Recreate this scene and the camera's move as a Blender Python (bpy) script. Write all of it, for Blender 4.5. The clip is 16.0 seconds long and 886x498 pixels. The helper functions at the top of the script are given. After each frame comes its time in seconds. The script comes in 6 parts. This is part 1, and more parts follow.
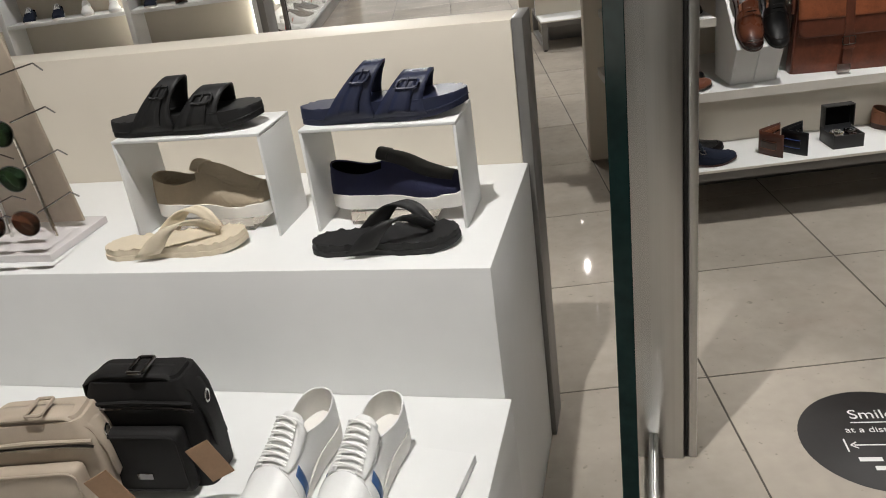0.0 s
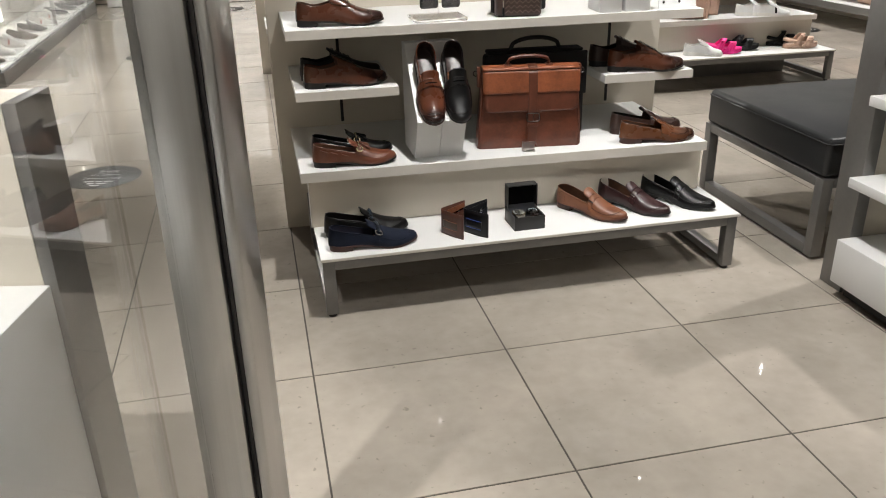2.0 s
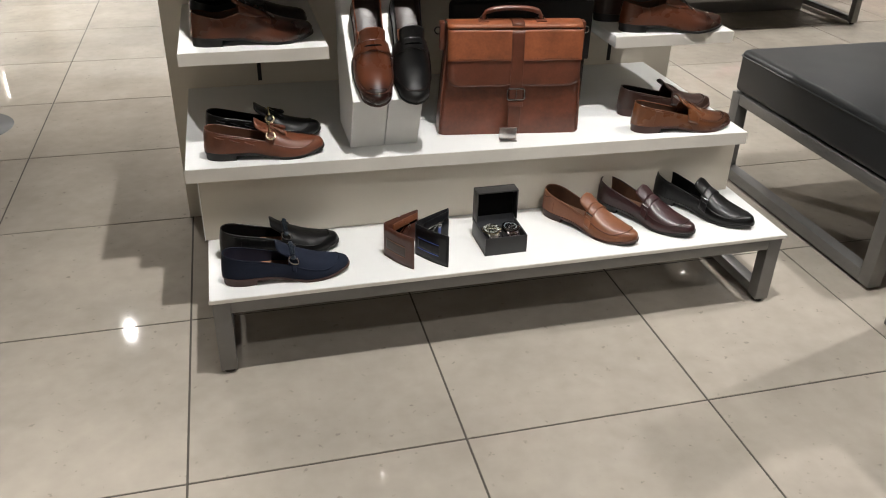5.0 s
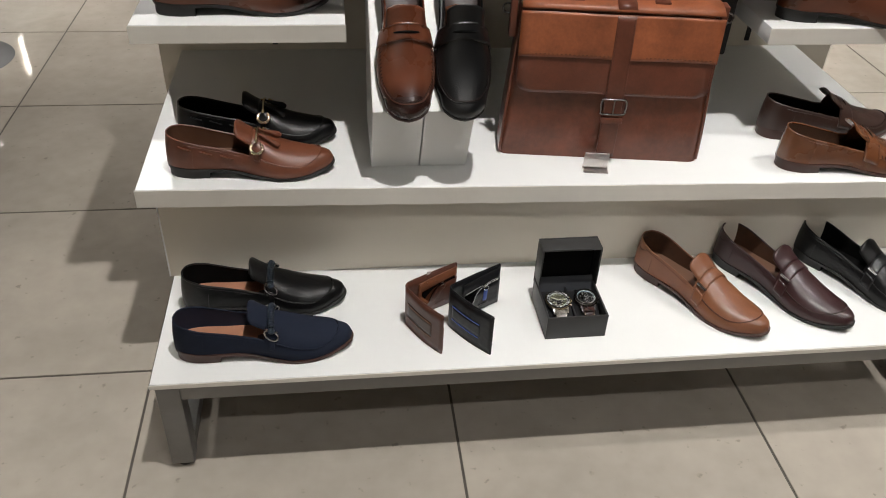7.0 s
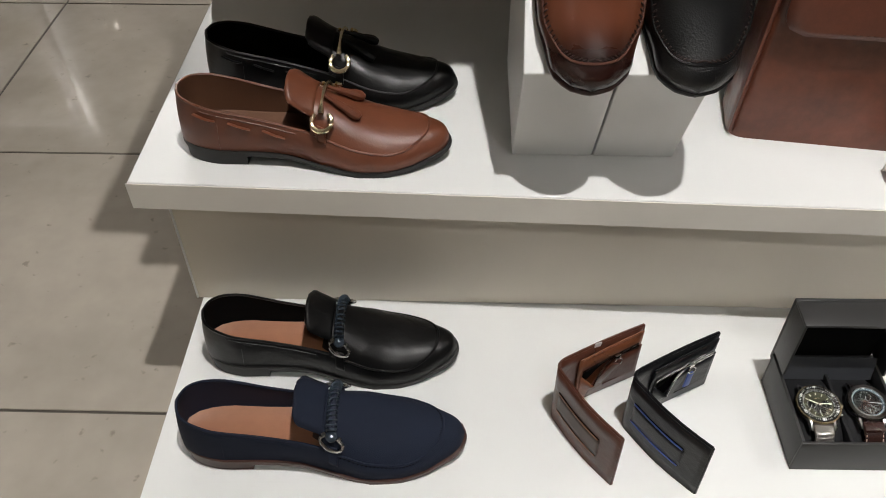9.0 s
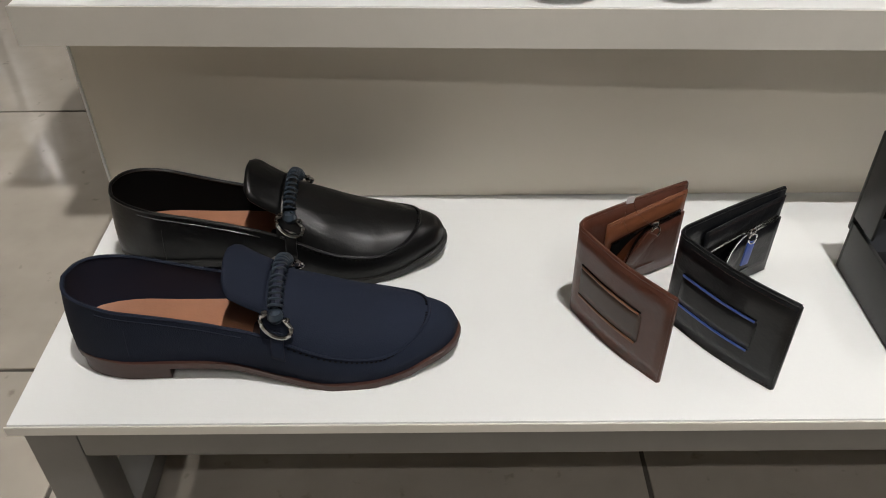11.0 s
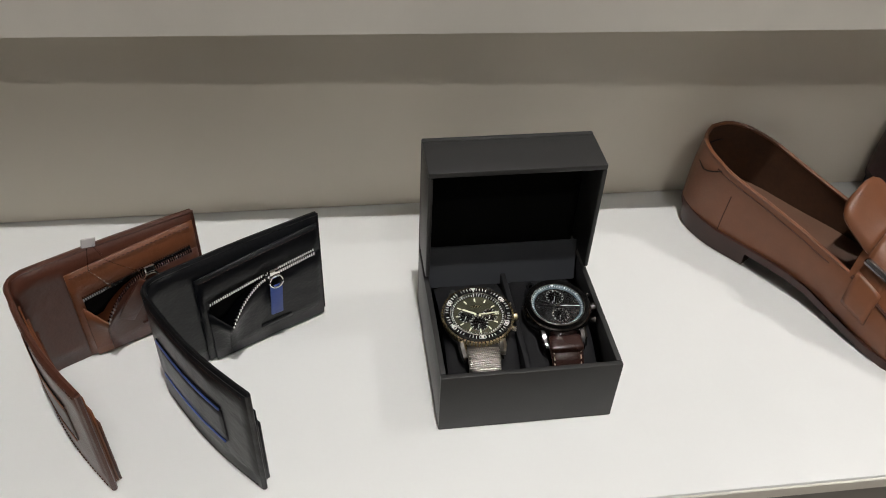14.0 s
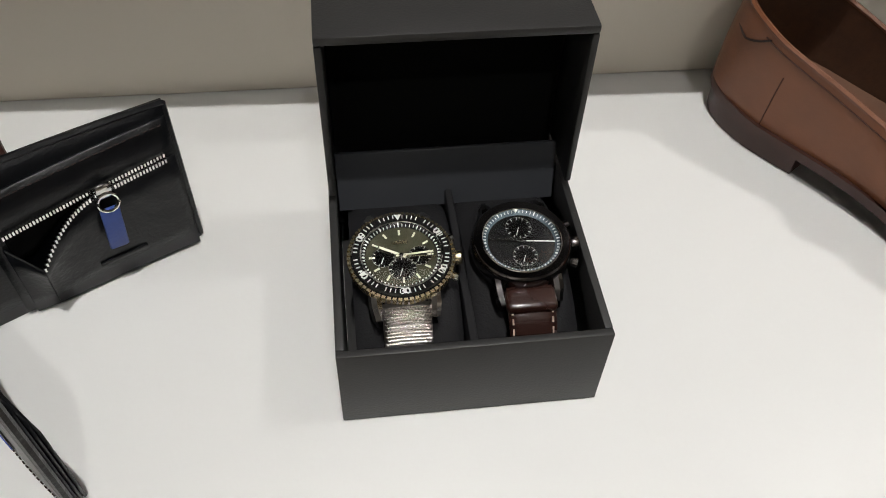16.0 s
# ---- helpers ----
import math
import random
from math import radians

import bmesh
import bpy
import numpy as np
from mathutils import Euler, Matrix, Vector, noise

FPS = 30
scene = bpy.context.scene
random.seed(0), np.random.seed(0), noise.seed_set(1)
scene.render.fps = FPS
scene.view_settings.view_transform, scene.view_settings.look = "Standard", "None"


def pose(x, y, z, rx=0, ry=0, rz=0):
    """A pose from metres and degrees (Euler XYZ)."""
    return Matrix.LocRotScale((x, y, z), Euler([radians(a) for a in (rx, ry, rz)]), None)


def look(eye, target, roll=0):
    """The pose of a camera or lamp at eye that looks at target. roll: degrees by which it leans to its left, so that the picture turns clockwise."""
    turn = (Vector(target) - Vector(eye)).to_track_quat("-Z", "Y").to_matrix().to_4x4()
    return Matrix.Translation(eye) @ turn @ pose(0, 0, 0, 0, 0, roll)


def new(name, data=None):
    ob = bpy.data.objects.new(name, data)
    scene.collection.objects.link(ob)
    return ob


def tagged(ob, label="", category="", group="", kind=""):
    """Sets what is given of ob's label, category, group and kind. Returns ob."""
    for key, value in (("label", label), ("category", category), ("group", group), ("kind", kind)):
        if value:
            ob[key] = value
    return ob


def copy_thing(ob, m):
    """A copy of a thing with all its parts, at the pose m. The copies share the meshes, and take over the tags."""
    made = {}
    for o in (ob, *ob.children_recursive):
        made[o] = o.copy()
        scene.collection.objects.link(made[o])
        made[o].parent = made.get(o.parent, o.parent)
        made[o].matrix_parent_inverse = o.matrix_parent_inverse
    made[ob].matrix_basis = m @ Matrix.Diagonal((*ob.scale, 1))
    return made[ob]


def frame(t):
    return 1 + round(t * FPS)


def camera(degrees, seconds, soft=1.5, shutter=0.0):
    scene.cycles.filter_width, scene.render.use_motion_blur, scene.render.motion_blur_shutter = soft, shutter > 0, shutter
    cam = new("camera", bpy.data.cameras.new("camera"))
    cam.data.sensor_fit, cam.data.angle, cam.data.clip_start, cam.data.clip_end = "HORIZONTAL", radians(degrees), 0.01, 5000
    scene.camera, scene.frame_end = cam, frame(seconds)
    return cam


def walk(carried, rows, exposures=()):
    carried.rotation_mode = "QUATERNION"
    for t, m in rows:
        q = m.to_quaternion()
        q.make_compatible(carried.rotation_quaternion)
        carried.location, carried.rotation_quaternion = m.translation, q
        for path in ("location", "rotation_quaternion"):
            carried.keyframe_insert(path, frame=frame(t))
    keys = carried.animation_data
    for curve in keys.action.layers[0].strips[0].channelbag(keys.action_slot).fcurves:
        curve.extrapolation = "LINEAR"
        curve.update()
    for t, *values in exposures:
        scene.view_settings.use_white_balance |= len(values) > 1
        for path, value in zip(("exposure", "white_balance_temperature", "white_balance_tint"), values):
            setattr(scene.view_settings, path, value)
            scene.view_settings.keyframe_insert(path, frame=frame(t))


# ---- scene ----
cam = camera(56.9, 16.0, soft=1.0)
PATH = [
    (0, (0.074, 0.013, 1.338), (-0.021, 1.824, 0.495), -8.0),
    (0.5, (0.286, 0.096, 1.346), (0.201, 1.911, 0.51), -6.8),
    (1, (0.44, 0.16, 1.337), (0.453, 1.981, 0.51), -5.0),
    (1.5, (0.525, 0.225, 1.318), (0.753, 2.027, 0.482), -2.7),
    (2, (0.581, 0.349, 1.335), (0.972, 2.134, 0.521), -1.3),
    (2.5, (0.611, 0.471, 1.335), (1.099, 2.24, 0.539), -0.6),
    (3, (0.661, 0.565, 1.317), (1.137, 2.319, 0.483), -0.0),
    (5.5, (0.899, 1.359, 1.27), (1.325, 3.009, 0.222), 2.1),
    (6, (0.995, 1.54, 1.254), (1.345, 3.18, 0.164), 2.7),
    (6.5, (1.063, 1.676, 1.254), (1.342, 3.301, 0.122), 2.7),
    (7, (1.042, 1.821, 1.226), (1.277, 3.406, 0.03), 2.9),
    (7.5, (1.019, 1.998, 1.183), (1.195, 3.528, -0.093), 2.4),
    (8, (1.002, 2.135, 1.139), (1.118, 3.618, -0.198), 1.4),
    (8.5, (1.03, 2.276, 1.085), (1.045, 3.74, -0.277), 0.1),
    (9, (1.04, 2.408, 0.999), (0.995, 3.829, -0.407), -0.3),
    (11.5, (1.035, 2.423, 0.683), (1.08, 4.015, -0.528), -0.7),
    (12, (1.071, 2.409, 0.711), (1.222, 4.017, -0.469), 0.9),
    (12.5, (1.128, 2.419, 0.709), (1.311, 4.009, -0.49), 1.7),
    (13, (1.221, 2.475, 0.689), (1.443, 4.033, -0.545), 2.5),
    (13.5, (1.284, 2.519, 0.671), (1.515, 4.04, -0.606), 2.8),
    (14, (1.34, 2.567, 0.646), (1.577, 4.044, -0.681), 2.9),
    (14.5, (1.389, 2.614, 0.617), (1.605, 4.04, -0.769), 2.9),
    (15, (1.405, 2.642, 0.587), (1.597, 4.026, -0.844), 2.5),
    (15.5, (1.414, 2.678, 0.552), (1.608, 4.008, -0.929), 2.7),
    (16, (1.406, 2.696, 0.54), (1.593, 3.977, -0.985), 2.6),
]
walk(cam, [(t, look(eye, target, roll)) for t, eye, target, roll in PATH],
     [(0.0, -0.34), (1.0, -0.24), (1.5, 0.02), (2.0, 0.14), (2.5, 0.2), (5.5, 0.18), (7.0, 0.02), (9.0, 0.0), (11.5, -0.02), (12.5, -0.14), (14.0, -0.32), (16.0, -0.33)])

# ---- world and lamps ----
world = bpy.data.worlds.new("shop_world")
scene.world = world
world.use_nodes = True
world.node_tree.nodes["Background"].inputs[0].default_value = (1.0, 0.97, 0.93, 1)
world.node_tree.nodes["Background"].inputs[1].default_value = 0.1
CEILING = 3.2
WARM = (1.0, 0.972, 0.938)
# ceiling downlights: x, y, watts, aim x, aim y, cone degrees
SPOTS = [
    (1.44, 2.47, 275, 1.47, 2.76, 66), (2.5, 1.3, 45, 2.7, 1.9, 42), (-0.25, 0.75, 320, -0.48, 1.3, 62),
    (1.36, 5.23, 120, 1.2, 6.4, 96), (5.15, 6.47, 200, 4.7, 6.0, 96), (-2.5, 9.8, 300, -2.2, 9.0, 84),
    (3.29, 5.30, 320, 3.2, 5.9, 110), (1.29, 8.7, 330, 0.4, 8.6, 130), (5.15, 7.6, 200, 5.3, 7.2, 92),
    (-2.1, 5.6, 220, -2.2, 6.5, 100), (1.45, 10.1, 240, 0.4, 10.8, 130), (1.75, 0.9, 95, 1.6, 2.1, 46),
    (3.4, 2.9, 190, 3.2, 3.0, 74), (-0.35, 7.68, 360, -0.2, 4.9, 100),
]


def spot_lamp(x, y, watts, ax, ay, cone, size=0.028, colour=WARM):
    lamp = bpy.data.lights.new("downlight", "SPOT")
    lamp.energy, lamp.color, lamp.spot_size, lamp.spot_blend, lamp.shadow_soft_size = watts, colour, radians(cone), 0.6, size
    new("downlight", lamp).matrix_world = look((x, y, CEILING - 0.06), (ax, ay, 0.2))


for row in SPOTS:
    spot_lamp(*row, size=0.030 if row[1] < 4 else 0.010)
# unseen wide area fill on the mall side, added to lift front-facing surfaces
mall = bpy.data.lights.new("mall_side_fill", "AREA")
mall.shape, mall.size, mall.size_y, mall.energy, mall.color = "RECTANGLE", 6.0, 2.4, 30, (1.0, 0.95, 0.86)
new("mall_side_fill", mall).matrix_world = look((-0.2, -2.62, 1.65), (0.6, 3.0, 1.2))

# ---- materials ----
def material(name, colour, rough=0.5, metal=0.0, var=0.08, scale=6.0, bump=0.0, bump_scale=80.0, coat=0.0, spec=0.5, fine=40.0, kind="noise", rough_var=0.08, crease=0.0):
    """A surface with two scales of colour change, uneven gloss and fine relief."""
    m = bpy.data.materials.new(name)
    m.use_nodes = True
    n, l = m.node_tree.nodes, m.node_tree.links
    b = n["Principled BSDF"]
    tc = n.new("ShaderNodeTexCoord")
    big, small = n.new("ShaderNodeTexNoise"), n.new("ShaderNodeTexNoise")
    big.inputs["Scale"].default_value, small.inputs["Scale"].default_value = scale, scale * fine / 6
    big.inputs["Detail"].default_value = 5
    add = n.new("ShaderNodeMath")
    add.operation = "ADD"
    half = n.new("ShaderNodeMath")
    half.operation, half.inputs[1].default_value = "MULTIPLY", 0.35
    ramp = n.new("ShaderNodeMapRange")
    ramp.inputs["From Min"].default_value, ramp.inputs["From Max"].default_value = 0.45, 0.95
    mix = n.new("ShaderNodeMix")
    mix.data_type = "RGBA"
    mix.inputs["A"].default_value = (*[c * (1 - var) for c in colour], 1)
    mix.inputs["B"].default_value = (*[min(1, c * (1 + var)) for c in colour], 1)
    for t in (big, small):
        l.new(tc.outputs["Object"], t.inputs["Vector"])
    l.new(small.outputs[0], half.inputs[0])
    l.new(big.outputs[0], add.inputs[0])
    l.new(half.outputs[0], add.inputs[1])
    l.new(add.outputs[0], ramp.inputs[0])
    l.new(ramp.outputs[0], mix.inputs["Factor"])
    l.new(mix.outputs["Result"], b.inputs["Base Color"])
    rr = n.new("ShaderNodeMapRange")
    rr.inputs["To Min"].default_value, rr.inputs["To Max"].default_value = max(0.02, rough - rough_var), min(1, rough + rough_var)
    l.new(big.outputs[0], rr.inputs[0])
    l.new(rr.outputs[0], b.inputs["Roughness"])
    b.inputs["Metallic"].default_value, b.inputs["Coat Weight"].default_value = metal, coat
    b.inputs["Coat Roughness"].default_value = 0.15
    b.inputs["Specular IOR Level"].default_value = spec
    if crease:
        cr, cb = n.new("ShaderNodeTexNoise"), n.new("ShaderNodeBump")
        cr.inputs["Scale"].default_value, cr.inputs["Detail"].default_value, cr.inputs["Distortion"].default_value = 26, 2, 0.8
        cb.inputs["Strength"].default_value, cb.inputs["Distance"].default_value = crease, 0.006
        l.new(tc.outputs["Object"], cr.inputs["Vector"])
        l.new(cr.outputs[0], cb.inputs["Height"])
        l.new(cb.outputs[0], b.inputs["Normal"])
    if bump:
        if kind == "wave":
            t = n.new("ShaderNodeTexWave")
        elif kind == "checker":
            t = n.new("ShaderNodeTexChecker")
        elif kind == "voronoi":
            t = n.new("ShaderNodeTexVoronoi")
        else:
            t = n.new("ShaderNodeTexNoise")
        t.inputs["Scale"].default_value = bump_scale
        l.new(tc.outputs["Object"], t.inputs["Vector"])
        bp = n.new("ShaderNodeBump")
        bp.inputs["Strength"].default_value, bp.inputs["Distance"].default_value = bump, 0.001
        l.new(t.outputs[0], bp.inputs["Height"])
        if crease:
            l.new(cb.outputs[0], bp.inputs["Normal"])
        l.new(bp.outputs[0], b.inputs["Normal"])
    return m


def burnished(name, colour, dark, rough=0.27, lo=0.62, hi=0.95):
    """Polished leather that is hand-darkened towards the toe cap and the heel counter."""
    m = material(name, colour, rough, var=0.18, scale=14, bump=0.12, bump_scale=420, coat=0.25, crease=0.08)
    n, l = m.node_tree.nodes, m.node_tree.links
    b = n["Principled BSDF"]
    src = b.inputs["Base Color"].links[0].from_socket
    tc, sep, mr, mix = n.new("ShaderNodeTexCoord"), n.new("ShaderNodeSeparateXYZ"), n.new("ShaderNodeMapRange"), n.new("ShaderNodeMix")
    mix.data_type = "RGBA"
    mr.interpolation_type = "SMOOTHSTEP"
    mr.inputs["From Min"].default_value, mr.inputs["From Max"].default_value = 0.29 * lo, 0.29 * hi
    mr.inputs["To Max"].default_value = 0.96
    l.new(tc.outputs["Object"], sep.inputs[0])
    l.new(sep.outputs["X"], mr.inputs[0])
    l.new(mr.outputs[0], mix.inputs["Factor"])
    l.new(src, mix.inputs["A"])
    mix.inputs["B"].default_value = (*dark, 1)
    l.new(mix.outputs["Result"], b.inputs["Base Color"])
    return m


def glow(name, colour, strength):
    m = bpy.data.materials.new(name)
    m.use_nodes = True
    b = m.node_tree.nodes["Principled BSDF"]
    b.inputs["Base Color"].default_value = (*colour, 1)
    b.inputs["Emission Color"].default_value = (*colour, 1)
    b.inputs["Emission Strength"].default_value = strength
    return m


def clear(name, colour, rough=0.0, ior=1.45):
    m = bpy.data.materials.new(name)
    m.use_nodes = True
    b = m.node_tree.nodes["Principled BSDF"]
    b.inputs["Base Color"].default_value = (*colour, 1)
    b.inputs["Transmission Weight"].default_value = 1
    b.inputs["Roughness"].default_value, b.inputs["IOR"].default_value = rough, ior
    return m


WHITE = material("white_lacquer", (0.735, 0.738, 0.728), 0.42, var=0.03, scale=3, bump=0.04, bump_scale=300)
CREAM = material("greige_panel", (0.63, 0.58, 0.495), 0.5, var=0.03, scale=2, bump=0.05, bump_scale=160)
EDGE = material("pale_grey_edge_band", (0.68, 0.65, 0.595), 0.45, var=0.04, scale=8, bump=0.08, bump_scale=220)
STEEL_PAINT = material("grey_painted_steel", (0.20, 0.195, 0.188), 0.40, 0.5, var=0.08, scale=9, bump=0.03)
STEEL = material("brushed_steel", (0.60, 0.595, 0.58), 0.30, 1.0, var=0.07, scale=3, bump=0.05, bump_scale=14, rough_var=0.05)
for node in STEEL.node_tree.nodes:
    if node.type == "TEX_NOISE":
        stretch = STEEL.node_tree.nodes.new("ShaderNodeMapping")
        stretch.inputs["Scale"].default_value = (14, 14, 0.12)
        STEEL.node_tree.links.new(node.inputs["Vector"].links[0].from_socket, stretch.inputs["Vector"])
        STEEL.node_tree.links.new(stretch.outputs[0], node.inputs["Vector"])
GASKET = material("black_rubber", (0.012, 0.009, 0.008), 0.6)
CHROME = material("chrome", (0.75, 0.74, 0.72), 0.1, 1.0, var=0.03, scale=40, rough_var=0.04)
DARKCHROME = material("dark_chrome", (0.42, 0.41, 0.41), 0.12, 1.0, var=0.08, scale=60, rough_var=0.05)
CORD = material("glossy_slate_cord", (0.035, 0.05, 0.07), 0.3, 0.4, var=0.5, scale=160, coat=0.4)
GUNMETAL = material("gunmetal", (0.20, 0.19, 0.19), 0.16, 1.0, var=0.08, scale=40, rough_var=0.05)
GOLD = material("pale_gold", (0.82, 0.70, 0.46), 0.24, 1.0, var=0.05, scale=60, rough_var=0.05)
BLACK_L = material("black_leather", (0.0028, 0.0028, 0.003), 0.36, var=0.2, scale=14, bump=0.15, bump_scale=420, coat=0.05, spec=0.3, crease=0.35)
PEBBLE = material("black_pebbled_leather", (0.0032, 0.0034, 0.004), 0.34, var=0.2, scale=14, bump=0.25, bump_scale=640, coat=0.08, spec=0.5, kind="voronoi")
TAN_L = material("tan_leather", (0.185, 0.066, 0.028), 0.44, var=0.16, scale=16, bump=0.16, bump_scale=420, coat=0.06, crease=0.18)
BROWN_L = material("cognac_leather", (0.14, 0.043, 0.02), 0.42, var=0.16, scale=14, bump=0.16, bump_scale=420, coat=0.08, crease=0.12)
WINE_L = material("burgundy_leather", (0.028, 0.008, 0.009), 0.38, var=0.2, scale=14, bump=0.15, bump_scale=420, coat=0.08, crease=0.2)
CHOC_L = material("dark_brown_leather", (0.03, 0.013, 0.009), 0.36, var=0.2, scale=14, bump=0.15, bump_scale=420, crease=0.2)
NAVY_S = material("navy_nubuck", (0.0115, 0.0155, 0.029), 0.85, var=0.16, scale=12, bump=0.35, bump_scale=900, spec=0.2)
NAVY_D = material("navy_lining", (0.008, 0.012, 0.03), 0.8)
LINING = material("tan_leather_lining", (0.12, 0.054, 0.028), 0.6, var=0.1, scale=16, bump=0.2, bump_scale=600)
SUEDE_IN = material("brown_suede_lining", (0.075, 0.032, 0.014), 0.85, var=0.25, scale=40, bump=0.4, bump_scale=700)
INSOLE = material("peach_leather_insole", (0.30, 0.13, 0.07), 0.55, var=0.1, scale=20, bump=0.15, bump_scale=500)
BLACK_IN = material("black_lining", (0.0035, 0.0035, 0.0035), 0.9, spec=0.1)
SOLE_BK = material("black_sole", (0.007, 0.0065, 0.006), 0.5, var=0.15, scale=30)
SOLE_BR = material("dark_brown_sole", (0.045, 0.017, 0.012), 0.4, var=0.2, scale=30, bump=0.1, bump_scale=300)
BURN_BR = burnished("burnished_brown_leather", (0.125, 0.038, 0.018), (0.016, 0.005, 0.004), lo=0.79, hi=0.93)
BURN_OX = burnished("burnished_walnut_leather", (0.105, 0.034, 0.017), (0.02, 0.007, 0.005), lo=0.55, hi=0.95)
BURN_TN = burnished("burnished_amber_leather", (0.13, 0.045, 0.017), (0.045, 0.016, 0.008), lo=0.6, hi=0.95)
BAG_TOP = material("rust_nubuck_leather", (0.27, 0.078, 0.029), 0.5, var=0.3, scale=22, bump=0.25, bump_scale=300, coat=0.08, crease=0.15)
BAG_LOW = material("chestnut_waxed_leather", (0.125, 0.034, 0.016), 0.34, var=0.4, scale=13, bump=0.2, bump_scale=300, coat=0.2, crease=0.2)
BAG_STR = material("chestnut_strap_leather", (0.12, 0.036, 0.019), 0.38, var=0.2, scale=30, bump=0.2, bump_scale=400, coat=0.15)
THREAD_BR = material("brown_thread", (0.07, 0.022, 0.012), 0.8)
THREAD_DK = material("dark_thread", (0.02, 0.008, 0.006), 0.8)
THREAD_LT = material("pale_thread", (0.55, 0.45, 0.36), 0.8)
NYLON = material("black_nylon", (0.0075, 0.007, 0.007), 0.68, var=0.2, scale=30, bump=0.4, bump_scale=900, spec=0.3)
BEIGE_L = material("beige_leather", (0.42, 0.35, 0.275), 0.5, var=0.07, scale=12, bump=0.2, bump_scale=420)
KRAFT = material("kraft_card", (0.30, 0.185, 0.11), 0.8, var=0.1, scale=30)
PILLOW = material("black_velour", (0.011, 0.011, 0.0125), 0.75, var=0.15, scale=30, bump=0.25, bump_scale=900, spec=0.25)
BOXBLACK = material("black_leatherette", (0.027, 0.027, 0.027), 0.44, var=0.10, scale=18, bump=0.12, bump_scale=900, spec=0.4)
BOXGREY = material("charcoal_satin_paper", (0.045, 0.048, 0.055), 0.45, var=0.06, scale=10)
BENCH_L = material("charcoal_leatherette", (0.018, 0.0195, 0.021), 0.42, var=0.12, scale=5, bump=0.25, bump_scale=260)
STRIPE = material("denim_blue_leather", (0.035, 0.095, 0.24), 0.5, var=0.12, scale=50, bump=0.2, bump_scale=600)
BLUE = material("cobalt_blue_leather", (0.03, 0.07, 0.30), 0.42, var=0.12, scale=50, bump=0.2, bump_scale=600)
WALL1 = material("cocoa_wallet_leather", (0.082, 0.027, 0.016), 0.38, var=0.2, scale=22, bump=0.2, bump_scale=500, coat=0.1, crease=0.3)
WALL1B = material("caramel_wallet_leather", (0.17, 0.058, 0.025), 0.4, var=0.15, scale=22, bump=0.2, bump_scale=500, crease=0.3)
WALL2 = material("black_wallet_leather", (0.0040, 0.0045, 0.0058), 0.36, var=0.2, scale=22, bump=0.25, bump_scale=500, coat=0.05, spec=0.35, crease=0.35)
TAUPE = material("taupe_leather_inlay", (0.055, 0.031, 0.022), 0.42, var=0.15, scale=30)
WSNEAK = material("white_sneaker_leather", (0.74, 0.74, 0.73), 0.42, var=0.04, scale=14, bump=0.15, bump_scale=400)
RUBBER_W = material("white_rubber", (0.74, 0.72, 0.68), 0.5, var=0.05, scale=20)
SAND_K = material("sand_knit", (0.50, 0.42, 0.31), 0.9, var=0.08, scale=20, bump=0.9, bump_scale=170, kind="wave")
NAVY_K = material("navy_knit", (0.012, 0.014, 0.05), 0.9, var=0.15, scale=20, bump=0.7, bump_scale=220, kind="wave")
FOAM_BK = material("black_foam", (0.009, 0.009, 0.0095), 0.58, var=0.12, scale=20, bump=0.2, bump_scale=300)
FOAM_NV = material("navy_foam", (0.014, 0.019, 0.048), 0.5, var=0.12, scale=20, bump=0.2, bump_scale=300)
FOAM_CR = material("cream_foam", (0.62, 0.54, 0.41), 0.6, var=0.05, scale=20, bump=0.2, bump_scale=300)
PINK = material("neon_pink_foam", (0.85, 0.02, 0.26), 0.5, var=0.04, scale=20)
BLUSH = material("blush_leather", (0.62, 0.42, 0.32), 0.5, var=0.06, scale=20, bump=0.2, bump_scale=300)
DUSK = material("dusty_rose_leather", (0.36, 0.22, 0.19), 0.45, var=0.08, scale=20)
GLASS = clear("clear_glass", (0.97, 0.985, 0.98), 0.0, 1.45)
GLASS_EDGE = material("teal_glass_edge", (0.022, 0.070, 0.072), 0.12, var=0.3, scale=20, coat=0.4)
ACRYLIC = clear("clear_acrylic", (0.95, 0.94, 0.95), 0.06, 1.12)
HAZE = clear("hazy_acrylic", (0.78, 0.74, 0.72), 0.45, 1.3)
FROST = material("frosted_white_acrylic", (0.66, 0.63, 0.63), 0.2, var=0.03, scale=20)
TINT = clear("smoked_lens", (0.10, 0.10, 0.11), 0.0, 1.2)
TINT_G = clear("green_lens", (0.06, 0.12, 0.06), 0.0, 1.2)
TINT_B = clear("brown_lens", (0.16, 0.07, 0.04), 0.0, 1.2)
DIAL = material("black_sunburst_dial", (0.012, 0.012, 0.012), 0.22, 0.2, var=0.3, scale=40, coat=0.6)
DIAL_Y = material("smoky_olive_dial", (0.06, 0.058, 0.038), 0.2, 0.3, var=0.35, scale=60, coat=0.6)
PRINT_W = material("white_print", (0.80, 0.80, 0.78), 0.5, var=0.02)
LUME = material("pale_lume", (0.56, 0.55, 0.42), 0.5, var=0.05)
RING_BL = material("slate_blue_ring", (0.045, 0.068, 0.085), 0.32, 0.3, var=0.1, scale=40)
BEZEL = material("black_enamel_bezel", (0.012, 0.012, 0.012), 0.14, var=0.1, coat=0.6)
MESHBAND = material("steel_mesh", (0.22, 0.205, 0.19), 0.4, 1.0, var=0.2, scale=60)
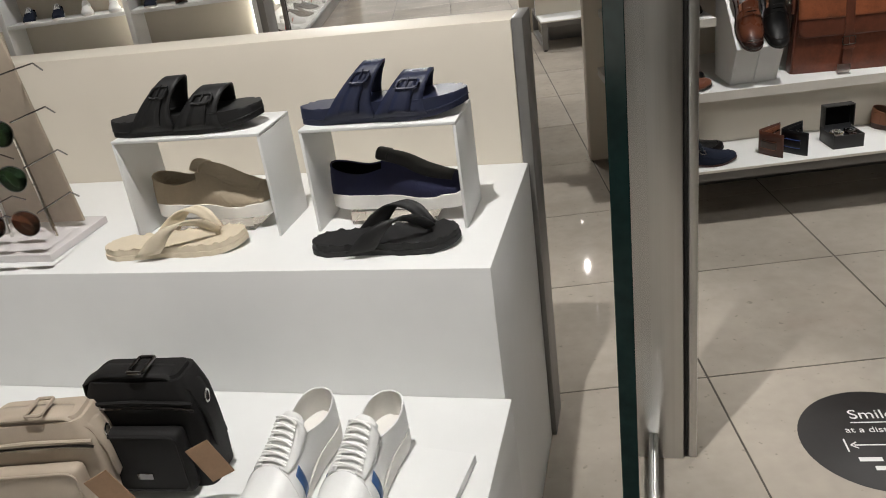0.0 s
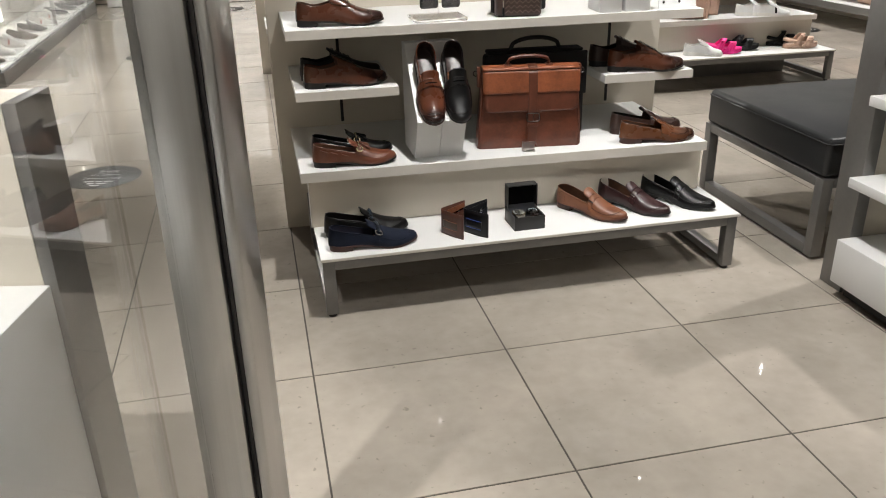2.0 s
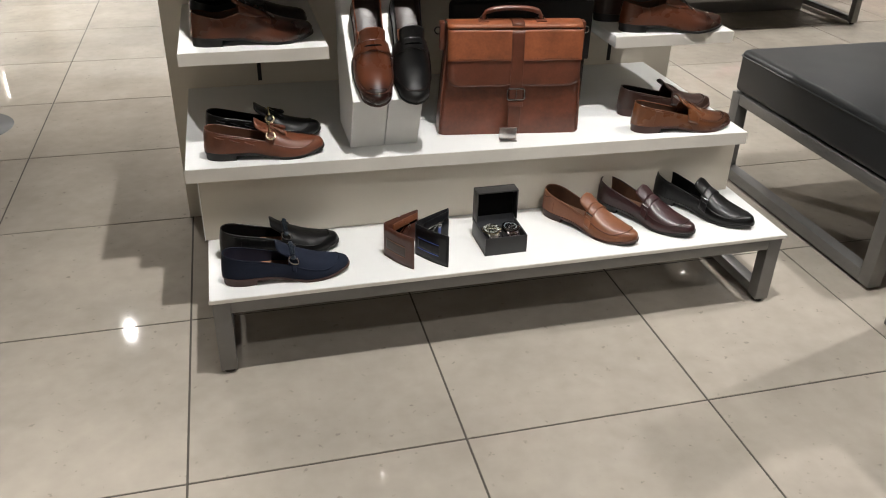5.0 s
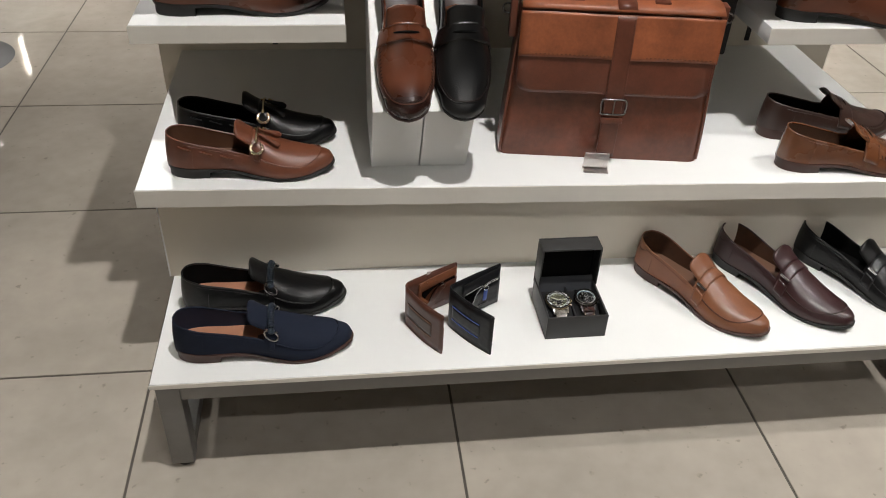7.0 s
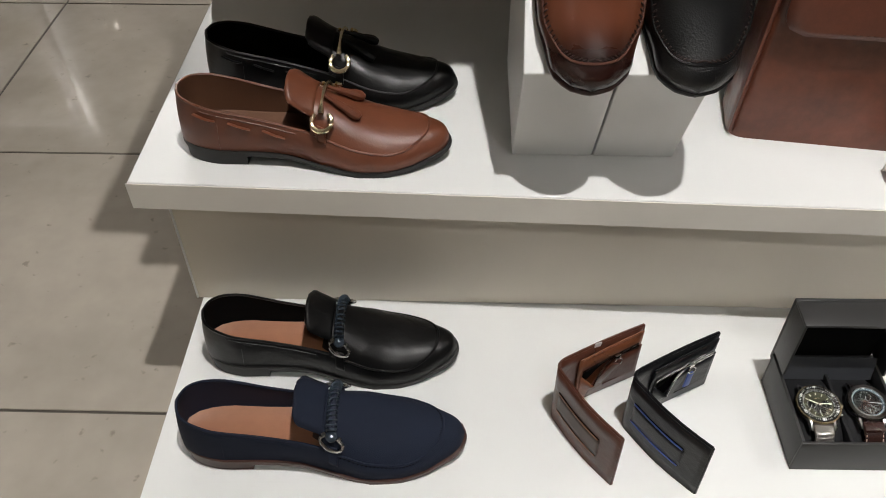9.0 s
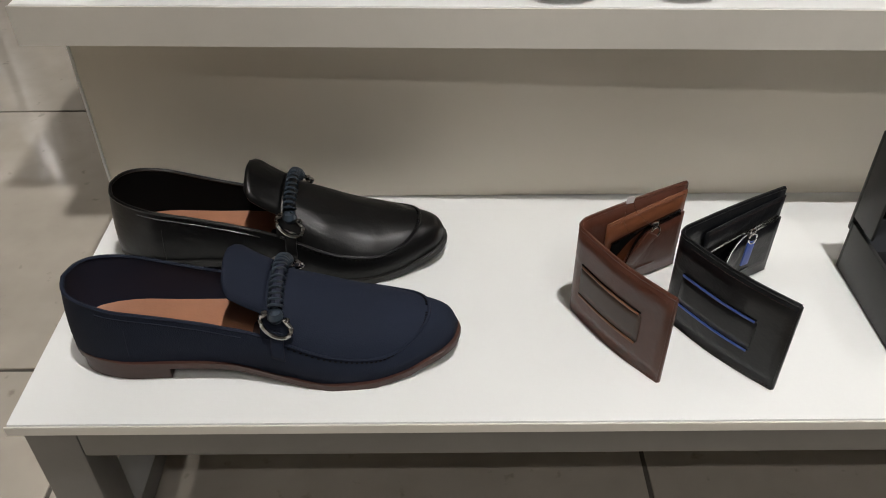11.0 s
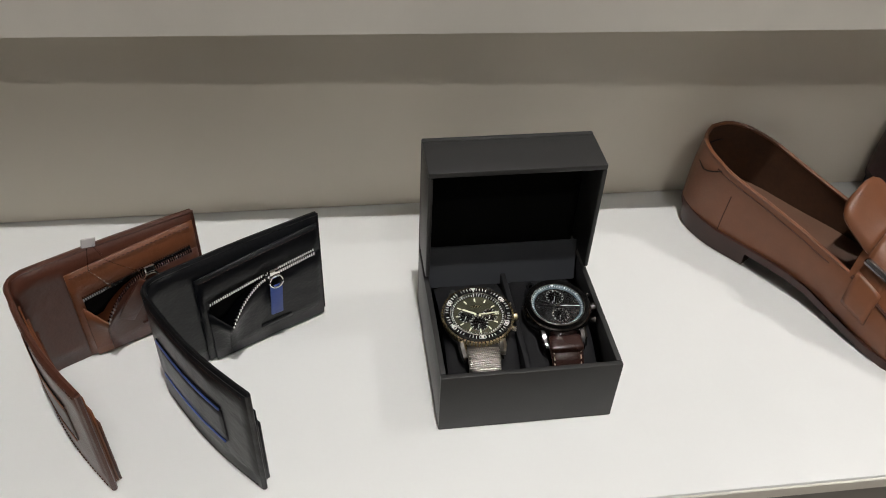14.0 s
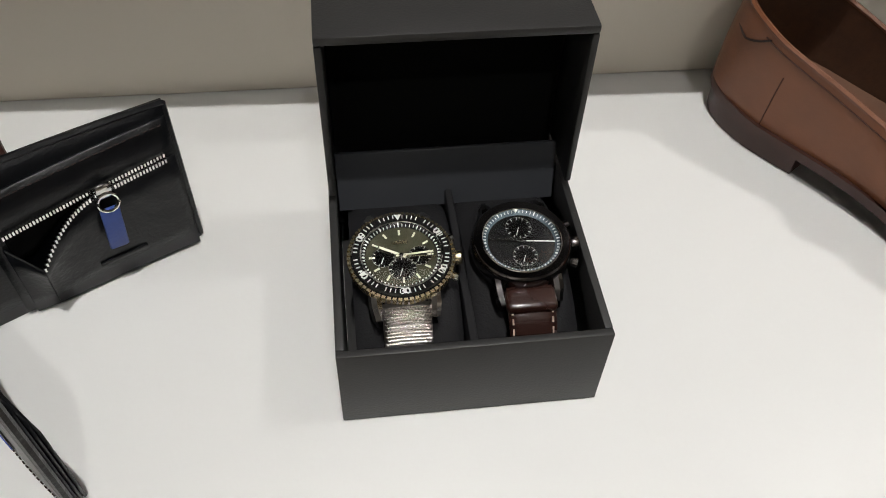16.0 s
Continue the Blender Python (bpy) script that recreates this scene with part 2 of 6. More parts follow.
MESHWIRE = material("polished_steel_wire", (0.78, 0.74, 0.70), 0.26, 1.0, var=0.1, scale=90)
STRAP_BR = material("oxblood_watch_strap", (0.032, 0.0135, 0.0105), 0.28, var=0.2, scale=40, bump=0.2, bump_scale=600, coat=0.3)
RED = material("red_enamel", (0.45, 0.02, 0.02), 0.3)
DECAL = material("matt_black_vinyl", (0.012, 0.010, 0.0095), 0.55, var=0.25, scale=6, bump=0.1, bump_scale=120)
GROUT = material("dark_grout", (0.07, 0.06, 0.05), 0.85, var=0.2, scale=12)
CEIL = material("grey_ceiling_paint", (0.30, 0.29, 0.28), 0.8, var=0.03)
LAMP = glow("lamp_lens", (1.0, 0.95, 0.86), 40)
STRIP = glow("light_strip", (1.0, 0.95, 0.85), 14)
MONO = material("brown_patterned_coated_canvas", (0.06, 0.035, 0.028), 0.5, var=0.3, scale=40, bump=0.2, bump_scale=400)
MONO_LT = material("taupe_print", (0.17, 0.115, 0.092), 0.55, var=0.1, scale=40)
PAPER = material("white_card", (0.78, 0.78, 0.79), 0.6, var=0.02)


def tile_material():
    m = material("polished_porcelain", (0.375, 0.335, 0.288), 0.03, var=0.15, scale=3.4, fine=40, coat=0.0, rough_var=0.01)
    n, l = m.node_tree.nodes, m.node_tree.links
    b = n["Principled BSDF"]
    src = b.inputs["Base Color"].links[0].from_socket
    info, mr, mul = n.new("ShaderNodeObjectInfo"), n.new("ShaderNodeMapRange"), n.new("ShaderNodeMix")
    mul.data_type, mul.blend_type = "RGBA", "MULTIPLY"
    mul.inputs["Factor"].default_value = 1
    mr.inputs["To Min"].default_value, mr.inputs["To Max"].default_value = 0.93, 1.05
    comb = n.new("ShaderNodeCombineColor")
    l.new(info.outputs["Random"], mr.inputs[0])
    for k in ("Red", "Green", "Blue"):
        l.new(mr.outputs[0], comb.inputs[k])
    # faint scuffs and dark specks
    tc, vor, lt, mix = n.new("ShaderNodeTexCoord"), n.new("ShaderNodeTexNoise"), n.new("ShaderNodeMapRange"), n.new("ShaderNodeMix")
    geo = n.new("ShaderNodeNewGeometry")
    vor.inputs["Scale"].default_value, vor.inputs["Detail"].default_value = 45, 3
    lt.inputs["From Min"].default_value, lt.inputs["From Max"].default_value = 0.66, 0.74
    lt.inputs["To Max"].default_value = 0.5
    mix.data_type = "RGBA"
    mix.inputs["B"].default_value = (0.16, 0.14, 0.12, 1)
    l.new(geo.outputs["Position"], vor.inputs["Vector"])
    l.new(vor.outputs[0], lt.inputs[0])
    l.new(lt.outputs[0], mix.inputs["Factor"])
    l.new(src, mul.inputs["A"])
    l.new(comb.outputs[0], mul.inputs["B"])
    l.new(mul.outputs["Result"], mix.inputs["A"])
    l.new(mix.outputs["Result"], b.inputs["Base Color"])
    for node in n:
        if node.type == "TEX_NOISE":
            for lk in list(node.inputs["Vector"].links):
                l.remove(lk)
            l.new(geo.outputs["Position"], node.inputs["Vector"])
    b.inputs["IOR"].default_value = 1.5
    return m


TILE = tile_material()


# ---- building helpers ----
def thing(name, m, label, category, group="", kind=""):
    """An Empty at a thing's base that parents its parts."""
    ob = new(name)
    ob.empty_display_size = 0.05
    ob.matrix_world = m
    return tagged(ob, label, category, group, kind)


def as_mesh(bm, name, smooth=True):
    bmesh.ops.recalc_face_normals(bm, faces=bm.faces[:])
    me = bpy.data.meshes.new(name)
    bm.to_mesh(me)
    bm.free()
    for p in me.polygons:
        p.use_smooth = smooth
    return me


def part(name, bm, mat, parent=None, label="", smooth=True, angle=40, thick=0.0, at=None):
    """Link a bmesh (or mesh) as one object, under a thing or a part."""
    me = bm if isinstance(bm, bpy.types.Mesh) else as_mesh(bm, name, smooth)
    if not me.materials:
        me.materials.append(mat)
    if smooth and angle < 180:
        me.set_sharp_from_angle(angle=radians(angle))
    ob = new(name, me)
    if parent is not None:
        ob.parent = parent
    if at is not None:
        ob.matrix_local = at
    if thick:
        s = ob.modifiers.new("thickness", "SOLIDIFY")
        s.thickness, s.offset = thick, 0
    return tagged(ob, label) if label else ob


def structure(name, bm, mat, label, category, smooth=True):
    ob = part(name, bm, mat, smooth=smooth)
    return tagged(ob, label, category, kind="structure")


def block(x0, y0, z0, x1, y1, z1, bev=0.002, seg=2, bm=None, m=None):
    """A box with softened edges."""
    out = bm or bmesh.new()
    vs = bmesh.ops.create_cube(out, size=1)["verts"]
    for v in vs:
        v.co = Vector((x0 + (v.co.x + 0.5) * (x1 - x0), y0 + (v.co.y + 0.5) * (y1 - y0), z0 + (v.co.z + 0.5) * (z1 - z0)))
    es = list({e for v in vs for e in v.link_edges})
    if bev:
        made = bmesh.ops.bevel(out, geom=es, offset=bev, segments=seg, affect="EDGES", profile=0.5)
        vs = list({v for f in made["faces"] for v in f.verts} | {v for v in vs if v.is_valid})
    if m is not None:
        bmesh.ops.transform(out, matrix=m, verts=vs)
    return out


def grid(points, close_u=False, close_v=False, bm=None):
    """A sheet through rows of points."""
    out = bm or bmesh.new()
    vs = [[out.verts.new(p) for p in row] for row in points]
    nu, nv = len(vs), len(vs[0])
    for i in range(nu if close_u else nu - 1):
        for j in range(nv if close_v else nv - 1):
            q = [vs[i][j], vs[(i + 1) % nu][j], vs[(i + 1) % nu][(j + 1) % nv], vs[i][(j + 1) % nv]]
            try:
                out.faces.new(q)
            except ValueError:
                pass
    return out


def tube(path, r, sides=6, closed=False, bm=None, flat=1.0):
    """A cord along a path; r is one radius or one a point; flat squeezes it."""
    path = [Vector(p) for p in path]
    n = len(path)
    rows, up = [], Vector((0.13, 0.27, 0.95)).normalized()
    for i, p in enumerate(path):
        a, b = (path[(i - 1) % n], path[(i + 1) % n]) if closed else (path[max(i - 1, 0)], path[min(i + 1, n - 1)])
        d = (b - a).normalized()
        s = d.cross(up)
        s = s.normalized() if s.length > 1e-4 else Vector((1, 0, 0))
        t = s.cross(d).normalized()
        k = r[i] if isinstance(r, (list, tuple)) else r
        rows.append([p + k * (math.cos(2 * math.pi * j / sides) * s + flat * math.sin(2 * math.pi * j / sides) * t) for j in range(sides)])
    out = grid(rows, closed, True, bm)
    if not closed:
        out.verts.ensure_lookup_table()
        base = len(out.verts) - n * sides
        for k in (0, (n - 1) * sides):
            try:
                out.faces.new([out.verts[base + k + j] for j in range(sides)])
            except ValueError:
                pass
    return out


def lathe(profile, steps=32, bm=None, m=None):
    """Turn (r, z) pairs round the z axis."""
    rows = []
    for i in range(steps):
        a = 2 * math.pi * i / steps
        rows.append([Vector((r * math.cos(a), r * math.sin(a), z)) for r, z in profile])
    if m is not None:
        rows = [[m @ p for p in row] for row in rows]
    return grid(rows, True, False, bm)


def prism(outline, z0, z1, bev=0.0, bm=None, m=None):
    """An outline in the plan, raised from z0 to z1 (numbers, or functions of x, y)."""
    out = bm or bmesh.new()
    f0 = z0 if callable(z0) else (lambda x, y: z0)
    f1 = z1 if callable(z1) else (lambda x, y: z1)
    lo = [out.verts.new((x, y, f0(x, y))) for x, y in outline]
    hi = [out.verts.new((x, y, f1(x, y))) for x, y in outline]
    n = len(outline)
    out.faces.new(lo[::-1])
    top = out.faces.new(hi)
    for i in range(n):
        out.faces.new((lo[i], lo[(i + 1) % n], hi[(i + 1) % n], hi[i]))
    if bev:
        bmesh.ops.bevel(out, geom=list(top.edges), offset=bev, segments=2, affect="EDGES", profile=0.5)
    if m is not None:
        bmesh.ops.transform(out, matrix=m, verts=out.verts[:])
    return out


def rounded(x0, y0, x1, y1, r, n=5):
    """A rectangle with round corners, as an outline."""
    pts = []
    for cx, cy, a in ((x1 - r, y1 - r, 0), (x0 + r, y1 - r, 90), (x0 + r, y0 + r, 180), (x1 - r, y0 + r, 270)):
        for i in range(n + 1):
            t = radians(a + 90 * i / n)
            pts.append((cx + r * math.cos(t), cy + r * math.sin(t)))
    return pts


def smooth_curve(keys):
    """A smooth function through (x, y) pairs, without overshoot."""
    xs, ys = np.array([k[0] for k in keys], float), np.array([k[1] for k in keys], float)
    h, d = np.diff(xs), np.diff(ys) / np.diff(xs)
    m = np.zeros(len(xs))
    m[0], m[-1] = d[0], d[-1]
    for i in range(1, len(xs) - 1):
        m[i] = 0 if d[i - 1] * d[i] <= 0 else 2 * d[i - 1] * d[i] / (d[i - 1] + d[i])

    def f(x):
        x = min(max(x, xs[0]), xs[-1])
        i = min(int(np.searchsorted(xs, x, "right")) - 1, len(h) - 1)
        t = (x - xs[i]) / h[i]
        return float((1 + 2 * t) * (1 - t) ** 2 * ys[i] + t * (1 - t) ** 2 * h[i] * m[i] + t * t * (3 - 2 * t) * ys[i + 1] + t * t * (t - 1) * h[i] * m[i + 1])
    return f


def writing(name, text, size, mat, parent, at, depth=0.0002):
    """Flat letters in the built-in font."""
    c = bpy.data.curves.new(name, "FONT")
    c.body, c.size, c.align_x, c.align_y, c.extrude = text, size, "CENTER", "CENTER", depth
    c.materials.append(mat)
    ob = new(name, c)
    ob.parent = parent
    ob.matrix_local = at
    return ob


def heading(x, y, z, tx, ty):
    """A pose at x, y, z whose x axis points to (tx, ty)."""
    return pose(x, y, z, 0, 0, math.degrees(math.atan2(ty - y, tx - x)))


# ---- the shop's shell ----
structure("floor", block(-6.2, -2.9, -0.3, 7.2, 13.0, -0.002, 0), GROUT, "dark grout bed under polished greige floor tiles", "floor")
FLOOR = bpy.data.objects["floor"]
structure("ceiling", block(-6.2, -2.9, CEILING, 7.2, 13.0, CEILING + 0.15, 0), CEIL, "plain grey painted shop ceiling", "ceiling")
structure("wall_north", block(-6.2, 12.2, 0, 7.2, 12.4, CEILING, 0), CREAM, "pale greige back wall of the shop", "wall")
structure("wall_east", block(7.0, -2.9, 0, 7.2, 12.2, CEILING, 0), CREAM, "pale greige side wall of the shop", "wall")
structure("wall_west", block(-6.2, -2.9, 0, -6.0, 12.2, CEILING, 0), CREAM, "pale greige side wall of the shop", "wall")
structure("wall_south", block(-6.0, -2.9, 0, 7.0, -2.7, CEILING, 0), CREAM, "pale plain wall across the mall passage", "wall")


def ceiling_light(x, y):
    ob = thing("ceiling_light", pose(x, y, CEILING), "round recessed white ceiling downlight, switched on", "ceiling light", "ceiling downlights")
    part("trim_ring", lathe([(0.025, -0.002), (0.050, -0.002), (0.062, -0.008), (0.066, -0.004), (0.066, 0.0)], 28), WHITE, ob)
    part("lens", lathe([(0.0, -0.003), (0.008, -0.003), (0.014, -0.002)], 28), LAMP, ob, "glowing warm lens")


for row in SPOTS:
    ceiling_light(row[0], row[1])


# glass return of the shopfront with its steel post; u runs away from the mall, v across
GL = Matrix(((0.2262, 0.9741, 0, 0.147), (0.9741, -0.2262, 0, 0.402), (0, 0, 1, 0), (0, 0, 0, 1)))
front_glass = thing("glass_panel", GL, "frameless clear glass shopfront panel with green-blue edge and steel shoe rail", "glass panel", kind="structure")
pane = part("pane", block(0.003, -0.005, 0.012, 1.2, 0.005, 2.9, 0.0), GLASS, front_glass, smooth=False)
pane.visible_shadow = False
part("polished_edge", block(-0.0006, -0.005, 0.012, 0.0025, 0.005, 2.9, 0.0004, 1), GLASS_EDGE, front_glass, "teal polished glass edge", smooth=False)
part("shoe_rail", block(0.6, -0.016, 0.0, 1.2, -0.0055, 0.075, 0.002), STEEL, front_glass, "satin steel floor rail")
part("shoe_rail", block(0.6, 0.0055, 0.0, 1.2, 0.016, 0.075, 0.002), STEEL, front_glass)
steel_post = thing("steel_post", GL @ pose(1.2, 0, 0), "brushed stainless steel shopfront post with black gasket line", "post", kind="structure")
part("front_casing", block(0.0, -0.018, 0.0, 0.10, 0.074, CEILING, 0.004), STEEL, steel_post)
part("gasket", block(0.012, 0.075, 0.0, 0.10, 0.083, CEILING, 0.001), GASKET, steel_post, "black rubber gasket")
part("side_casing", block(0.008, 0.084, 0.0, 0.13, 0.104, CEILING, 0.004), STEEL, steel_post)


# ---- shelving units ----
def shelf_board(name, x0, y0, x1, y1, top, thick, parent):
    """A lacquered board with a slightly darker edge band at its front and ends."""
    b = part(name, block(x0 + 0.001, y0 + 0.001, top - thick, x1 - 0.001, y1, top, 0.0015), WHITE, parent)
    part("front_edge", block(x0 - 0.0005, y0 - 0.001, top - thick - 0.0005, x1 + 0.0005, y0 + 0.0008, top - 0.0012, 0.0005, 1), EDGE, b)
    return b


def gondola():
    """Stepped shop shelving: low steel bench, two full shelves, two short ones, a panel behind."""
    g = thing("display_shelf", pose(0.69, 2.81, 0), "white stepped shop display shelf on grey steel bench frame", "display shelf", "shoe display units")
    part("back_panel", block(-0.06, 0.86, 0.0, 1.60, 0.93, 1.32, 0.004), CREAM, g, "greige back panel")
    for sx in (0.20, 1.36):
        part("slot", block(sx, 0.857, 0.45, sx + 0.012, 0.862, 1.3, 0.0005, 1), GASKET, g, "dark upright slot")
    # low bench
    shelf_board("bottom_shelf", 0.02, 0.0, 1.54, 0.31, 0.221, 0.010, g)
    part("riser_panel", block(0.016, 0.288, 0.2215, 1.524, 0.306, 0.4015, 0.0015), CREAM, g, "greige riser panel between the shelves")
    part("riser_edge", block(0.0135, 0.2875, 0.2215, 0.0158, 0.3065, 0.4015, 0.0005, 1), WHITE, g, "pale edge band")
    part("front_rail", block(0.066, 0.006, 0.176, 1.494, 0.046, 0.2105, 0.002), STEEL_PAINT, g, "grey steel front rail")
    part("back_rail", block(0.066, 0.66, 0.176, 1.494, 0.70, 0.2105, 0.002), STEEL_PAINT, g)
    for x in (0.026, 1.494):
        for y in (0.006, 0.66):
            leg = part("leg", block(x, y, 0.012, x + 0.040, y + 0.040, 0.2105, 0.002), STEEL_PAINT, g, "square grey steel leg")
            part("levelling_foot", lathe([(0.0, 0.0), (0.014, 0.0), (0.015, 0.004), (0.012, 0.0125), (0.0, 0.0125)], 12, m=pose(x + 0.02, y + 0.02, 0)), GASKET, leg)
        part("side_rail", block(x + 0.002, 0.047, 0.176, x + 0.038, 0.659, 0.2105, 0.002), STEEL_PAINT, g)
        part("floor_rail", block(x + 0.002, 0.047, 0.014, x + 0.038, 0.659, 0.044, 0.002), STEEL_PAINT, g)
    part("plinth", block(0.12, 0.40, 0.0, 1.42, 0.85, 0.12, 0.003), STEEL_PAINT, g, "dark recessed plinth")
    # upper boards
    # the middle board sits slightly askew
    mid = part("middle_shelf", prism([(-0.009, 0.259), (1.499, 0.213), (1.499, 0.859), (-0.009, 0.859)], 0.402, 0.437, 0.0015), WHITE, g, smooth=False)
    part("front_edge", prism([(-0.0105, 0.2575), (1.5005, 0.2115), (1.5005, 0.2128), (-0.0105, 0.2588)], 0.4015, 0.4358), EDGE, mid, smooth=False)
    shelf_board("short_shelf", 0.004, 0.37, 0.366, 0.859, 0.690, 0.032, g)
    shelf_board("short_shelf", 1.150, 0.385, 1.510, 0.859, 0.672, 0.032, g)
    shelf_board("top_shelf", -0.012, 0.365, 1.515, 0.859, 0.900, 0.032, g)
    return g


unit = gondola()
unit_far = copy_thing(unit, pose(3.01, 5.41, 0))
tagged(unit_far, "white stepped shop display shelf with bright sandals on it")
unit_beyond = copy_thing(unit, pose(0.67, 6.1, 0))
tagged(unit_beyond, "white stepped shop display shelf standing farther back")

# unit beside the bench, with a steel end post
side = thing("display_shelf", pose(2.43, 2.56, 0), "white shop display shelf with grey steel end post", "display shelf", "shoe display units")
part("back_panel", block(0.10, 0.0, 0.0, 1.7, 0.07, 1.45, 0.003), CREAM, side, "greige back panel")
part("end_post", block(0.05, -0.02, 0.0, 0.099, 0.09, 1.52, 0.003), STEEL_PAINT, side, "grey steel end post")
part("slot", block(0.42, -0.002, 0.2, 0.432, 0.003, 1.42, 0.0005, 1), GASKET, side, "dark upright slot")
part("base_box", block(0.0, -0.62, 0.055, 1.6, -0.021, 0.21, 0.003), WHITE, side, "white lacquered base drawer")
part("base_rail", block(0.03, -0.58, 0.012, 1.57, -0.06, 0.0545, 0.002), GASKET, side, "dark steel base rail")
for k, (zz, xx) in enumerate(((0.43, 0.0), (0.70, 0.02), (0.98, 0.04))):
    shelf_board("shelf", xx, -0.5 + 0.05 * k, 1.6, -0.021, zz, 0.032, side)


def bench():
    b = thing("bench", pose(2.545, 2.80, 0), "charcoal leatherette bench seat on grey square steel frame", "bench")
    cushion = part("cushion", block(0.0, 0.0, 0.325, 1.0, 0.84, 0.475, 0.022, 4), BENCH_L, b, "padded charcoal leatherette")
    part("piping", tube([(x, y, 0.452) for x, y in rounded(-0.0015, -0.0015, 1.0015, 0.8415, 0.022)], 0.0028, 6, True), BENCH_L, cushion)
    for x in (0.0, 0.955):
        for y in (0.0, 0.795):
            part("leg", block(x, y, 0.01, x + 0.045, y + 0.045, 0.322, 0.002), STEEL_PAINT, b)
        part("floor_rail", block(x + 0.001, 0.046, 0.01, x + 0.044, 0.794, 0.05, 0.002), STEEL_PAINT, b)
        part("top_rail", block(x + 0.001, 0.046, 0.285, x + 0.044, 0.794, 0.322, 0.002), STEEL_PAINT, b)
    for y in (0.0, 0.795):
        part("cross_rail", block(0.046, y + 0.001, 0.285, 0.954, y + 0.044, 0.322, 0.002), STEEL_PAINT, b)


bench()

# ---- window display: frame turned to follow the shopfront ----
DS = Matrix(((0.9746, 0.224, 0, 0.084), (-0.224, 0.9746, 0, 1.21), (0, 0, 1, 0), (0, 0, 0, 1)))
podium = thing("display_podium", DS, "large white stepped window display podium with low screen behind", "display podium")
part("upper_block", block(-2.6, 0.0, 0.0, 0.0, 0.498, 0.737, 0.003), WHITE, podium, "white lacquered upper step")
part("lower_block", block(-2.6, -0.62, 0.0, 0.012, -0.001, 0.478, 0.003), WHITE, podium, "white lacquered lower step")
screen = part("back_screen", block(-2.6, 0.50, 0.0, -0.012, 0.615, 1.042, 0.003), CREAM, podium, "greige low screen")
part("end_cap", block(-0.0115, 0.499, 0.0, 0.012, 0.617, 1.044, 0.002), STEEL_PAINT, screen, "dark steel end cap")

# ---- left hand wall of shelves, behind the window ----
wall_unit = thing("wall_shelving", pose(-5.6, 6.75, 0), "white wall shelving with upright lit strips and rows of shoes", "wall shelving")
part("backboard", block(0.0, 0.30, 0.0, 4.1, 0.36, 2.6, 0.003), CREAM, wall_unit)
for i in range(5):
    part("upright", block(1.02 * i, 0.0, 0.0, 1.02 * i + 0.045, 0.298, 2.6, 0.003), WHITE, wall_unit)
    if i < 4:
        part("light_strip", block(1.02 * i + 0.95, 0.285, 0.2, 1.02 * i + 0.975, 0.297, 2.5, 0.001, 1), STRIP, wall_unit, "glowing upright light strip")
        for k in range(6):
            part("shelf", block(1.02 * i + 0.046, 0.0, 0.18 + 0.40 * k, 1.02 * i + 1.019, 0.28, 0.21 + 0.40 * k, 0.002), WHITE, wall_unit)
part("end_frame", block(4.127, -0.02, 0.0, 4.18, 0.34, 2.6, 0.003), STEEL_PAINT, wall_unit, "dark steel end frame")

case = thing("glass_display_case", pose(-1.36, 7.1, 0), "tall glass display case with dark base and lit strips", "display case")
part("base", block(-0.5, 0.0, 0.0, 0.06, 4.4, 0.11, 0.004), STEEL_PAINT, case, "dark grey steel base")
part("floor_board", block(-0.5, 0.0, 0.111, 0.03, 4.4, 0.14, 0.002), WHITE, case)
part("back", block(-0.55, 0.0, 0.0, -0.501, 4.4, 2.4, 0.002), CREAM, case)
front = part("glass_front", block(0.036, 0.0, 0.112, 0.044, 4.4, 2.4, 0), GLASS, case, smooth=False)
front.visible_shadow = False
for y in (0.0, 2.2, 4.36):
    part("upright", block(0.0, y, 0.141, 0.033, y + 0.04, 2.4, 0.002), STEEL_PAINT, case)
    part("light_strip", block(-0.49, y + 0.02, 0.2, -0.47, y + 0.06, 2.2, 0.001, 1), STRIP, case, "glowing upright light strip")
for z in (0.55, 0.95, 1.35):
    part("shelf", block(-0.5, 0.0, z, -0.05, 4.4, z + 0.025, 0.002), WHITE, case)

back_unit = thing("wall_cabinet", pose(-1.2, 11.7, 0), "white panelled wall cabinet with dark joints", "wall cabinet")
for i in range(4):
    for k in range(5):
        part("door", block(0.62 * i + 0.004, 0.0, 0.42 * k + 0.006, 0.62 * i + 0.616, 0.02, 0.42 * k + 0.416, 0.003), WHITE, back_unit)
part("carcass", block(0.0, 0.021, 0.0, 2.48, 0.5, 2.1, 0.002), GASKET, back_unit, "dark carcass behind the door joints")

rack = thing("wall_shelving", pose(6.0, 5.9, 0), "wall shelving with dark grey edge bands and handbags", "wall shelving")
part("backboard", block(0.60, 0.0, 0.0, 0.65, 4.5, 2.4, 0.003), CREAM, rack)
for k in range(4):
    part("shelf", block(0.004, 0.0, 0.17 + 0.45 * k, 0.599, 4.5, 0.235 + 0.45 * k, 0.002), WHITE, rack)
    part("edge_band", block(-0.004, 0.0, 0.165 + 0.45 * k, 0.0035, 4.5, 0.23 + 0.45 * k, 0.001, 1), STEEL_PAINT, rack, "dark grey edge band")


